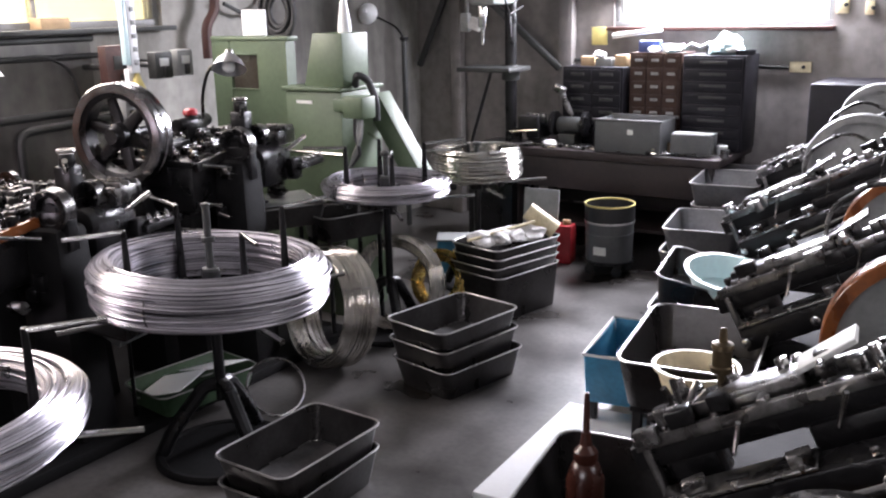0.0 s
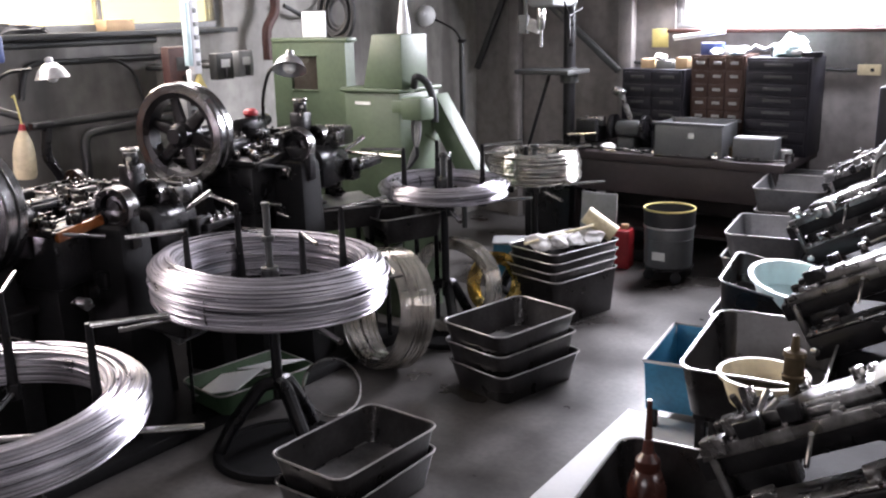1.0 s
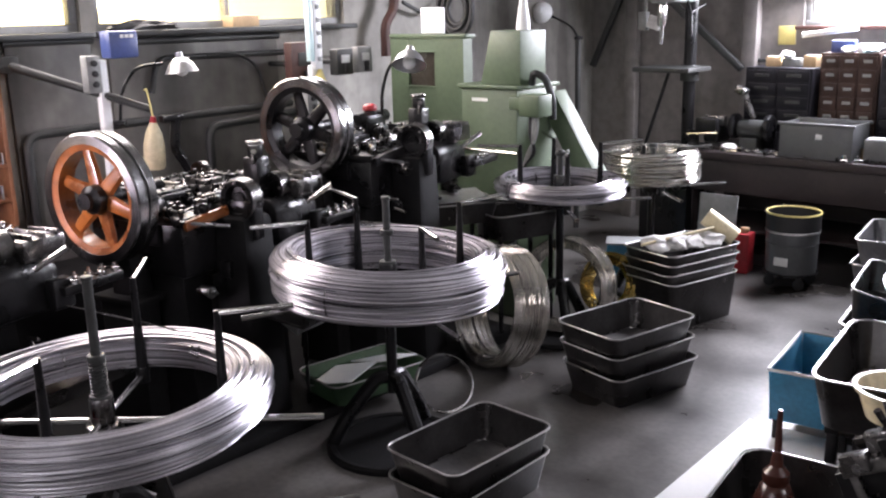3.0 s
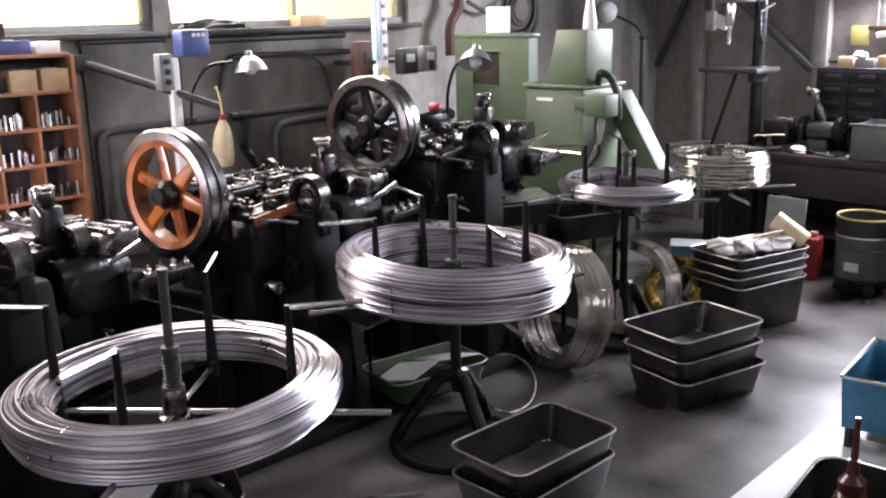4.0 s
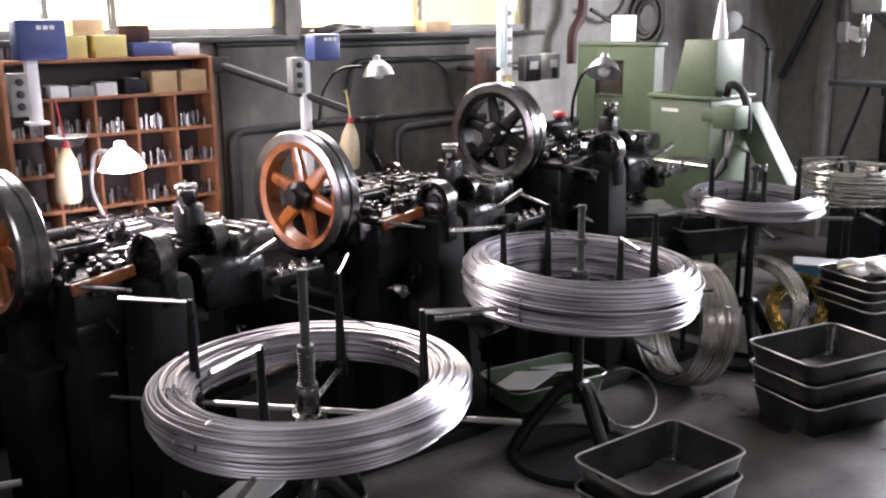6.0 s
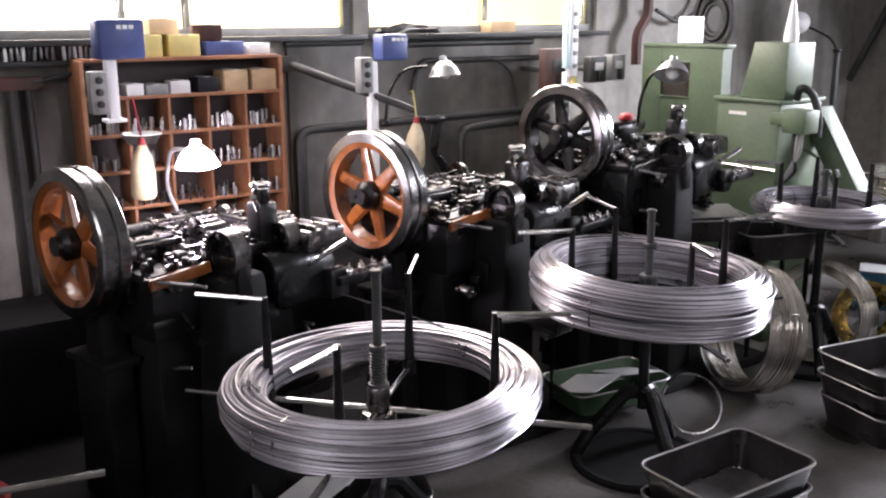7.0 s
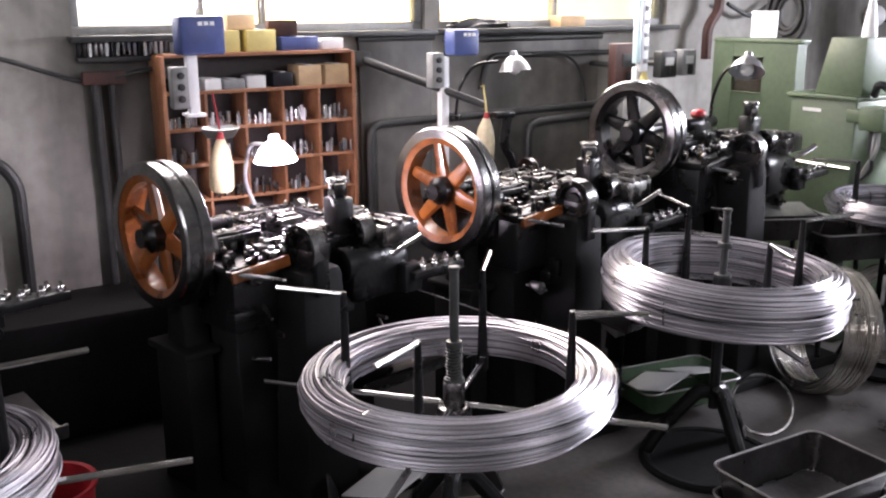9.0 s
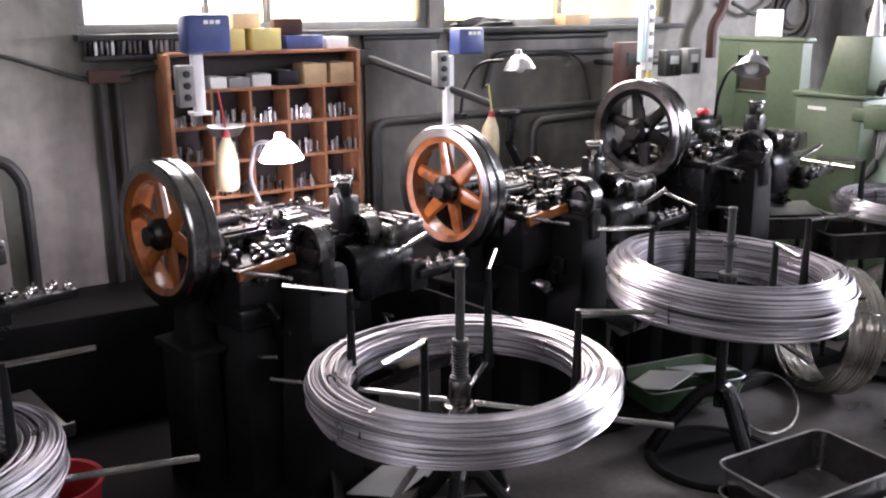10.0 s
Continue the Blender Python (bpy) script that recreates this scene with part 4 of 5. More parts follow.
lamp((-3.3, 0.82, 0.88), [(-3.3, 0.82, 0.89), (-3.3, 0.78, 1.0), (-3.22, 0.78, 1.14), (-3.17, 0.84, 1.13)], (-3.15, 0.845, 1.09), (-3.0, 0.80, 0.7), "lit gooseneck work lamp over the machine", True)
lamp((-3.66, 1.9, 1.1), [(-3.66, 1.9, 1.1), (-3.66, 1.92, 1.25), (-3.66, 2.0, 1.345), (-3.66, 2.13, 1.35)], (-3.64, 2.21, 1.315), (-3.6, 2.23, 0.9), "unlit gooseneck work lamp with a bright shade")
lamp((-3.06, 2.86, 0.98), [(-3.06, 2.86, 0.98), (-3.05, 2.86, 1.2), (-3.0, 2.86, 1.31), (-2.93, 2.86, 1.35)], (-2.87, 2.86, 1.325), (-2.74, 2.68, 0.95), "unlit gooseneck work lamp before the green press")
lb = bpy.data.lights.new("lamp_light", "POINT")
lb.energy, lb.color, lb.shadow_soft_size = 26, (1.0, 0.9, 0.98), 0.03
new("lamp_light", lb).location = (-3.11, 0.84, 1.055)


def bottle(x, y, z, label, cord):
    """A cream squeeze bottle hanging upside down from a cord."""
    t = thing("oil_bottle", pose(x, y, z, 0, 6, 0), label, "oil bottle", "oil bottles")
    bm = start()
    lathe(bm, [(0.0, 0.0), (0.04, 0.0), (0.046, 0.014), (0.044, 0.1), (0.035, 0.15), (0.018, 0.19), (0.012, 0.205), (0.0, 0.207)], 24)
    part("body", bm, CREAM, t)
    bm = start()
    cyl(bm, 0.015, 0.025, (0, 0, 0.212), seg=14, r2=0.01)
    part("cap", bm, RED, t)
    bm = start()
    tube(bm, [(0, 0, 0.22), (-0.01, -0.006, 0.28), (-0.02, -0.014, 0.34), (-0.04, -0.012, cord)], 0.004, 6)
    part("cord", bm, RED if cord > 0.34 else YELLOW, t)


bottle(-3.52, 0.77, 0.925, "cream plastic oil bottle hanging by a red cord", 0.36)
bottle(-3.55, 1.98, 0.92, "cream plastic oil bottle beside the machine", 0.33)
bm = start()
lathe(bm, [(0.0, 0.0), (0.05, 0.0), (0.075, 0.035), (0.07, 0.037), (0.047, 0.006), (0.0, 0.006)], 28)
solid("drip_dish", bm, GALV, pose(-3.56, 0.79, 1.12), "small bright metal dish on the post", "dish")
t = thing("wall_lever", pose(-3.93, 1.57, 1.37), "long dark steel lever arm with a square plate", "lever arm")
bm = start()
box(bm, (0.05, 0.09, 0.07), (0, 0, 0), bevel=0.006)
part("plate", bm, PIPE, t)
bm = start()
rod(bm, (0, 0, 0), (0.38, 0.42, -0.2), 0.02, 12, 0.016)
part("arm", bm, PIPE, t)
t = thing("forked_bracket", pose(-3.5, 2.03, 0.83), "dark curved forked bracket behind the flywheel", "bracket")
bm = start()
tube(bm, bend([(0, 0.1, 0.0), (0, 0.07, 0.1), (0, 0.02, 0.17), (0, 0.04, 0.29)], 0.06), 0.022, 8)
box(bm, (0.04, 0.1, 0.03), (0, 0.02, 0.3), bevel=0.006)
part("casting", bm, IRON, t)
bm = start()
tube(bm, [(0, 0.1, 0.0), (0, 0.1, -0.83)], 0.016, 8)
part("leg", bm, IRON, t)


# ---- green press at the far end of the row ----
g = thing("green_press", pose(-3.1, 3.5, 0), "green enamelled press with hood, control box and chute", "machine")
bm = start()
box(bm, (0.36, 0.33, 1.165), (0.145, 0.165, 0.5825), bevel=0.012)
part("body", bm, GREEN, g)
bm = start()
box(bm, (0.385, 0.36, 0.02), (0.142, 0.165, 1.175), bevel=0.006)
part("top_plate", bm, GREEN, g)
bm = start()
vs = box(bm, (0.25, 0.21, 0.26), (0.2, 0.13, 1.315), bevel=0.006)
for vv in vs:
    if vv.co.z > 1.3:
        vv.co.x = 0.32 + (vv.co.x - 0.32) * 0.74
part("hood", bm, GREEN, g)
bm = start()
box(bm, (0.12, 0.11, 0.105), (0.45, -0.02, 1.1), bevel=0.008)
box(bm, (0.16, 0.06, 0.06), (0.36, 0.02, 1.1), bevel=0.006)
part("terminal_box", bm, GREEN, g)
bm = start()
box(bm, (0.1, 0.003, 0.016), (0.09, -0.0025, 1.11))
part("name_plate", bm, PAPER, g)
bm = start()
box(bm, (0.1, 0.1, 0.48), (0.44, 0.3, 0.91), (0, -33, 0), bevel=0.008)
box(bm, (0.012, 0.11, 0.48), (0.487, 0.3, 0.94), (0, -33, 0), bevel=0.003)
part("chute", bm, GREEN, g)
bm = start()
tube(bm, bend([(0.34, 0.1, 1.19), (0.38, 0.06, 1.25), (0.42, 0.1, 1.22), (0.45, 0.12, 1.12), (0.45, 0.12, 1.02)], 0.1, 6), 0.018, 10)
part("hose", bm, BLACK, g)
for k in range(3):
    bm = start()
    tube(bm, bend([(0.43 + 0.02 * k, -0.03, 1.05), (0.44 + 0.02 * k, -0.05, 0.96), (0.46 - 0.02 * k, -0.03, 0.88), (0.36, 0.01, 0.8)], 0.06, 5), 0.009, 8)
    part("cable", bm, GREY if k else BLACK, g)
bm = start()
tube(bm, [(-0.1, -0.02, 0.86), (0.34, -0.02, 0.86)], 0.008, 8)
part("rail", bm, BRIGHT, g)
bm = start()
box(bm, (0.33, 0.006, 0.01), (0.145, -0.003, 0.62))
part("seam", bm, PAPER, g)
c = thing("green_cabinet", pose(-3.415, 3.585, 0) @ Matrix.Diagonal((0.88, 0.7, 1.006, 1)), "light green enamelled steel cabinet with a glazed opening", "cabinet")
bm = start()
x0, x1, z1 = -0.31, 0.31, 1.40
box(bm, (0.15, 0.1, z1), (-0.235, 0, z1 / 2))
part("side_panel", bm, GREEN, c)
bm = start()
box(bm, (0.23, 0.1, z1), (0.175, 0, z1 / 2))
part("door", bm, GREEN, c)
bm = start()
box(bm, (0.218, 0.096, 1.15), (-0.05, 0, 0.575))
part("lower_panel", bm, GREEN, c)
bm = start()
box(bm, (0.218, 0.096, 0.07), (-0.05, 0, 1.365))
part("upper_panel", bm, GREEN, c)
bm = start()
box(bm, (0.62, 0.12, 0.02), (0, 0, z1 + 0.01), bevel=0.005)
part("top_plate", bm, GREEN, c)
bm = start()
box(bm, (0.22, 0.01, 0.18), (-0.05, -0.02, 1.24))
part("pane", bm, SMOKE, c, "smoky brownish window pane")
for zz in (1.15, 1.33):
    bm = start()
    box(bm, (0.225, 0.008, 0.008), (-0.05, -0.056, zz), bevel=0.003)
    part("window_bead", bm, GREEN, c)
carton(-3.40, 3.585, 1.431, 0.14, 0.02, 0.13, 8, WHITE, "white card standing on the green cabinet", "white_card")
t = thing("cable_reel", pose(-3.47, 3.84, 1.55), "black cable wound on a hanging reel", "cable reel")
for k in range(4):
    bm = start()
    R0 = 0.125 - 0.02 * k
    tube(bm, [(R0 * math.cos(a), 0.015 * (k % 2), 1.25 * R0 * math.sin(a)) for a in (2 * math.pi * j / 30 for j in range(30))], 0.014, 8, True)
    part("cable_turn", bm, BLACK, t)
bm = start()
tube(bm, [(0, 0, 0.1), (0.01, 0.01, 0.5), (0, 0, 1.44)], 0.008, 6)
part("hanger", bm, BLACK, t)
t = thing("air_hose", pose(-2.86, 3.66, 1.445), "red air hose rising from a white nozzle on the hood", "hose")
bm = start()
lathe(bm, [(0.0, 0.0), (0.034, 0.0), (0.034, 0.03), (0.014, 0.17), (0.008, 0.19), (0.0, 0.19)], 20)
part("nozzle", bm, WHITE, t, "white tapered nozzle")
bm = start()
tube(bm, [(0.0, 0.0, 0.19), (-0.025, 0.01, 0.24), (-0.03, 0.02, 0.5), (-0.01, 0.02, 1.54)], 0.013, 8)
part("hose", bm, RED, t)


# ---- far wall: braces, drill press, bench and its load ----
def beam(a, b, w, d, material, label):
    a, b = Vector(a), Vector(b)
    bm = start()
    box(bm, (w, d, (b - a).length), bevel=0.004)
    m = Matrix.Translation((a + b) / 2) @ (b - a).to_track_quat("Z", "Y").to_matrix().to_4x4()
    return solid("wall_brace", bm, material, m, label, "brace", "steel braces on the wall")


beam((-3.93, 5.9, 1.12), (-3.58, 5.93, 1.9), 0.04, 0.04, PIPE, "dark diagonal steel brace on the wall")
beam((-3.66, 5.86, 1.9), (-2.75, 5.9, 1.12), 0.045, 0.045, PIPE, "dark diagonal steel brace on the wall")
beam((-3.62, 5.95, 0.0), (-3.62, 5.95, 3.0), 0.09, 0.07, WALL_N, "upright grimy wall post")
beam((-2.72, 5.95, 0.0), (-2.72, 5.95, 3.0), 0.1, 0.08, WALL_N, "upright grimy wall post")
lamp((-3.72, 5.4, 1.33), [(-3.72, 5.4, 1.34), (-3.76, 5.38, 1.42), (-3.86, 5.36, 1.47), (-3.93, 5.34, 1.5)], (-3.96, 5.3, 1.52), (-4.3, 6.2, 1.3), "small bright spot lamp on a jointed arm")
bm = start()
tube(bm, bend([(-3.72, 5.4, 0.0), (-3.72, 5.4, 1.35)], 0.1), 0.02, 8)
solid("lamp_stand", bm, PIPE, Matrix(), "dark upright lamp stand by the wall", "stand")
dp = thing("drill_press", pose(-2.95, 5.42, 0), "grey-green bench drill press with a round column", "drill press")
bm = start()
box(bm, (0.34, 0.4, 0.66), (0.02, 0, 0.33), bevel=0.01)
part("base", bm, IRON, dp)
bm = start()
cyl(bm, 0.04, 1.4, (0.04, 0.06, 1.36), seg=24)
part("column", bm, IRON, dp)
bm = start()
box(bm, (0.4, 0.3, 0.03), (-0.03, -0.05, 1.15), bevel=0.006)
cyl(bm, 0.06, 0.1, (0.04, 0.06, 1.12), seg=20, bevel=0.006)
part("table", bm, PIPE, dp)
bm = start()
box(bm, (0.2, 0.34, 0.24), (-0.02, -0.06, 1.68), bevel=0.03)
part("head", bm, GREY, dp)
bm = start()
cyl(bm, 0.03, 0.16, (-0.06, -0.14, 1.5), seg=18, bevel=0.004)
cyl(bm, 0.014, 0.12, (-0.06, -0.14, 1.37), seg=12)
part("spindle", bm, BRIGHT, dp)
for k in range(3):
    bm = start()
    a = radians(120 * k + 20)
    rod(bm, (0.1, -0.06, 1.5), (0.12, -0.06 + 0.14 * math.cos(a), 1.5 + 0.14 * math.sin(a)), 0.007, 8)
    part("feed_handle", bm, IRON, dp)
bm = start()
rod(bm, (-0.15, -0.15, 0.66), (-0.02, -0.1, 1.14), 0.012, 8)
part("table_stay", bm, IRON, dp)
bm = start()
box(bm, (0.06, 0.05, 0.12), (-0.26, -0.02, 1.45), bevel=0.006)
rod(bm, (-0.26, 0, 1.5), (-0.26, 0, 2.2), 0.012, 8)
part("switch", bm, GREY, dp)
bm = start()
box(bm, (0.09, 0.03, 0.08), (-0.16, -0.06, 1.44), (0, 20, 10), bevel=0.01)
part("rag", bm, RAG, dp)

bench = thing("work_bench", pose(-2.14, 5.62, 0), "dark oily wooden work bench against the wall", "work bench")
bm = start()
box(bm, (1.44, 0.72, 0.05), (0, 0, 0.635), bevel=0.006)
part("worktop", bm, DARKWOOD, bench)
bm = start()
box(bm, (1.36, 0.03, 0.2), (0, -0.32, 0.508), bevel=0.004)
part("apron", bm, DARKWOOD, bench)
for xx in (-0.65, 0.65):
    for yy in (-0.29, 0.29):
        bm = start()
        box(bm, (0.07, 0.07, 0.608), (xx, yy, 0.304), bevel=0.005)
        part("leg", bm, DARKWOOD, bench)
bm = start()
box(bm, (1.36, 0.55, 0.02), (0, 0.03, 0.16), bevel=0.003)
part("lower_shelf", bm, DARKWOOD, bench)
for yy in (0, 1):
    bm = start()
    box(bm, (1.3, 0.012, 0.42), (0, 0.31 - 0.02 * yy, 0.4))
    part("back_board", bm, DARKWOOD, bench)


def drawers(x, y, z, w, d, h, cols, rows, body, front, label):
    t = thing("drawer_chest", pose(x, y, z), label, "drawer chest", "drawer chests on the bench")
    bm = start()
    box(bm, (w, d, h), (0, 0, h / 2), bevel=0.004)
    part("carcass", bm, body, t)
    for i in range(cols):
        for j in range(rows):
            cw, ch = (w - 0.02) / cols, (h - 0.02) / rows
            bm = start()
            box(bm, (cw - 0.012, 0.012, ch - 0.012), (-w / 2 + 0.01 + cw * (i + 0.5), -d / 2 - 0.004, 0.01 + ch * (j + 0.5)), bevel=0.002)
            dr = part("drawer", bm, front, t)
            bm = start()
            box(bm, (cw * 0.45, 0.01, ch * 0.22), (-w / 2 + 0.01 + cw * (i + 0.5), -d / 2 - 0.013, 0.01 + ch * (j + 0.55)), bevel=0.002)
            part("handle", bm, GREY if front is BROWN else PIPE, dr)


drawers(-2.36, 5.72, 0.66, 0.42, 0.3, 0.5, 2, 6, DIM, DIM, "dark steel drawer chest with narrow drawers")
drawers(-1.96, 5.76, 0.66, 0.34, 0.26, 0.59, 3, 7, BROWN, BROWN, "brown parts drawer chest with pale label holders")
drawers(-1.58, 5.74, 0.66, 0.38, 0.3, 0.58, 1, 8, DIM, DIM, "dark steel drawer chest at the bench end")
BINGREY = mat("smoky_plastic", (0.1, 0.103, 0.105), 0.4, 0, 0.2, 10, 0.04)
b = thing("grey_bin", pose(-2.0, 5.42, 0.662), "grey plastic storage bin with a rolled lip", "bin")
for nm, sz, lc in (("wall", (0.42, 0.01, 0.2), (0, -0.13, 0.1)), ("wall", (0.42, 0.01, 0.2), (0, 0.13, 0.1)), ("wall", (0.01, 0.25, 0.2), (-0.205, 0, 0.1)), ("wall", (0.01, 0.25, 0.2), (0.205, 0, 0.1)), ("bottom", (0.4, 0.25, 0.01), (0, 0, 0.005)), ("lip", (0.45, 0.022, 0.016), (0, -0.14, 0.2)), ("lip", (0.45, 0.022, 0.016), (0, 0.14, 0.2)), ("label_plate", (0.035, 0.003, 0.03), (0.02, -0.137, 0.13))):
    bm = start()
    box(bm, sz, lc, bevel=0.003)
    part(nm, bm, PAPER if nm == "label_plate" else BINGREY, b)
carton(-1.62, 5.4, 0.662, 0.24, 0.16, 0.13, 3, BINGREY, "small grey metal box on the bench", "metal_box")
v = thing("bench_vise", pose(-2.68, 5.45, 0.662), "dark iron bench vise with a pale handle", "vise")
bm = start()
cyl(bm, 0.08, 0.04, (0, 0, 0.02), seg=24, bevel=0.005)
box(bm, (0.1, 0.22, 0.1), (0, 0, 0.09), bevel=0.02)
part("body", bm, IRON, v)
bm = start()
box(bm, (0.14, 0.04, 0.07), (0, -0.04, 0.17), bevel=0.006)
part("fixed_jaw", bm, STEEL, v)
bm = start()
box(bm, (0.14, 0.05, 0.1), (0, -0.15, 0.15), bevel=0.01)
part("moving_jaw", bm, IRON, v)
bm = start()
rod(bm, (-0.1, -0.22, 0.1), (0.1, -0.22, 0.12), 0.008, 8)
part("handle", bm, BRIGHT, v)
gr = thing("bench_grinder", pose(-2.46, 5.46, 0.662), "small grey bench grinder with a lamp shield", "grinder")
bm = start()
cyl(bm, 0.055, 0.16, (0, 0, 0.13), (0, 90, 0), 22, bevel=0.01)
box(bm, (0.12, 0.12, 0.08), (0, 0, 0.04), bevel=0.012)
part("motor", bm, PIPE, gr)
for s in (-1, 1):
    bm = start()
    cyl(bm, 0.08, 0.03, (0.11 * s, 0, 0.14), (0, 90, 0), 26, bevel=0.005)
    part("wheel_guard", bm, IRON, gr)
bm = start()
rod(bm, (0, 0.02, 0.18), (-0.06, 0, 0.34), 0.02, 10)
box(bm, (0.08, 0.06, 0.05), (-0.08, 0, 0.36), (0, 25, 0), bevel=0.01)
part("dust_spout", bm, STEEL, gr)
rnd = random.Random(5)
for k in range(44):
    x, y = rnd.uniform(-2.72, -1.46), rnd.uniform(5.275, 5.38)
    t = thing("hand_tool", pose(x, y, 0.664, 0, 0, rnd.uniform(0, 180)), "small worn steel hand tool on the bench", "hand tool", "tools on the bench")
    L = rnd.uniform(0.05, 0.13)
    bm = start()
    rod(bm, (-L / 2, 0, 0.009), (L / 2, 0, 0.009), 0.008, 8, 0.005)
    part("shank", bm, rnd.choice((STEEL, BRIGHT)), t)
    bm = start()
    box(bm, (0.03, 0.024, 0.02), (L / 2, 0, 0.01), bevel=0.004)
    part("head", bm, rnd.choice((STEEL, IRON, BRIGHT)), t)
for x, w, h, z, mt, lb in ((-2.45, 0.09, 0.06, 1.16, CARD, "cardboard box on a drawer chest"), (-2.33, 0.11, 0.05, 1.16, GREY, "pale parts box on a drawer chest"), (-2.21, 0.08, 0.07, 1.16, CARD, "cardboard box on a drawer chest"), (-2.03, 0.13, 0.07, 1.25, BLUE, "dark box on a drawer chest"), (-1.88, 0.12, 0.05, 1.25, PAPER, "white parts box on a drawer chest")):
    carton(x, 5.72, z, w, 0.1, h, rnd.uniform(-12, 12), mt, lb)
bm = start()
lathe(bm, [(0.085, 0.0), (0.1, 0.01), (0.095, 0.06), (0.06, 0.11), (0.0, 0.13), (0.0, 0.125), (0.056, 0.106), (0.09, 0.058), (0.08, 0.008)], 28)
bmesh.ops.subdivide_edges(bm, edges=bm.edges[:], cuts=1, use_grid_fill=True)
for vv in bm.verts:
    vv.co += Vector((noise.noise(vv.co * 22), noise.noise(vv.co * 22 + Vector((7, 0, 0))), noise.noise(vv.co * 17 + Vector((0, 9, 0))))) * 0.035
    vv.co.z = max(0.0, vv.co.z)
solid("plastic_cover", bm, AQUA, pose(-1.55, 5.72, 1.24), "crumpled pale plastic cover on a drawer chest", "cover")
bm = start()
rod(bm, (-0.16, 0, 0.02), (0.16, 0.02, 0.06), 0.016, 12)
solid("pale_tube", bm, PAPER, pose(-2.12, 5.7, 1.33), "pale rolled paper tube on a drawer chest", "tube")
bm = start()
tube(bm, [(-0.12, 0, 0.01), (-0.06, 0.02, 0.05), (0.0, 0, 0.03), (0.06, -0.01, 0.06), (0.12, 0, 0.015)], 0.012, 8)
solid("bent_rod", bm, GALV, pose(-1.7, 5.7, 1.25), "bent bright metal rod on a drawer chest", "rod")
rnd = random.Random(21)
for x, y, rr, h, mt, lb in ((-2.2, 5.4, 0.035, 0.09, STEEL, "worn steel tin on the bench"), (-2.28, 5.47, 0.03, 0.12, DIM, "dark tin among tools on the bench"), (-1.74, 5.36, 0.03, 0.07, BRONZE, "dull brass tin on the bench"), (-1.46, 5.44, 0.032, 0.06, PAPER, "pale jar at the bench end"), (-1.42, 5.36, 0.025, 0.05, STEEL, "small steel tin at the bench end"), (-2.82, 5.4, 0.035, 0.1, STEEL, "worn steel tin beside the vise"), (-1.83, 5.3, 0.022, 0.04, BRIGHT, "small bright cap on the bench"), (-1.62, 5.72, 0.05, 0.05, IRON, "dark round dish on a drawer chest"), (-1.42, 5.68, 0.06, 0.03, DIM, "dark shallow dish on a drawer chest")):
    bm = start()
    lathe(bm, [(0.0, 0.0), (rr * 0.94, 0.0), (rr, 0.004), (rr, h - 0.006), (rr * 1.04, h - 0.004), (rr * 1.04, h), (rr * 0.9, h), (rr * 0.88, h - 0.012), (0.0, h - 0.012)], 20)
    solid("tin", bm, mt, pose(x, y, 1.24 if y > 5.6 else 0.662), lb, "tin", "tins on the bench")
for k in range(7):
    bm = start()
    bmesh.ops.create_icosphere(bm, subdivisions=2, radius=0.045)
    for vv in bm.verts:
        vv.co *= 1 + 0.5 * noise.noise(vv.co * 30 + Vector((k * 4, 0, 0)))
        vv.co.z *= 0.5
    x = (-2.55, -2.35, -2.15, -1.98, -1.86, -1.7, -1.5)[k]
    top = (0.685, 1.235, 0.685, 1.27, 1.265, 0.685, 1.27)[k]
    solid("crumpled_wrapping", bm, (RAG, PAPER, DIM, PAPER, AQUA, DIM, PAPER)[k], pose(x, 5.36 if top < 1 else 5.66, top, 0, 0, 50 * k), "crumpled pale wrapping lying amid the bench clutter", "wrapping", "wrapping on the bench")
for x, z, w, h, lb in ((-1.165, 1.12, 0.13, 0.065, "pale double wall outlet"), (-0.95, 1.47, 0.07, 0.1, "pale switch plate on the wall"), (-0.8, 1.46, 0.05, 0.08, "pale switch plate on the wall")):
    t = thing("wall_outlet", pose(x, 5.99, z), lb, "outlet", "wall outlets")
    bm = start()
    box(bm, (w, 0.02, h), (0, 0, h / 2), bevel=0.004)
    part("plate", bm, CREAM, t)
    bm = start()
    cyl(bm, 0.012, 0.008, (0.02, -0.012, h / 2), (90, 0, 0), 14)
    part("socket", bm, BLACK, t)
bm = start()
box(bm, (0.11, 0.012, 0.12), (0, 0, 0), (4, 0, 3), bevel=0.002)
solid("yellow_card", bm, YELLOW, pose(-2.49, 5.975, 1.34), "yellowed card pinned to the wall above the drawers", "card")
bm = start()
tube(bm, [(-2.78, 5.97, 1.18), (-2.0, 5.97, 1.165), (-1.23, 5.97, 1.15)], 0.012, 8)
solid("wall_conduit", bm, PIPE, Matrix(), "thin dark conduit along the wall", "conduit")
bm = start()
box(bm, (0.9, 0.5, 1.1), (0, 0, 0.55), bevel=0.02)
solid("dark_cabinet", bm, DIM, pose(-0.55, 5.72, 0), "dark steel cabinet in the corner behind the machines", "cabinet")

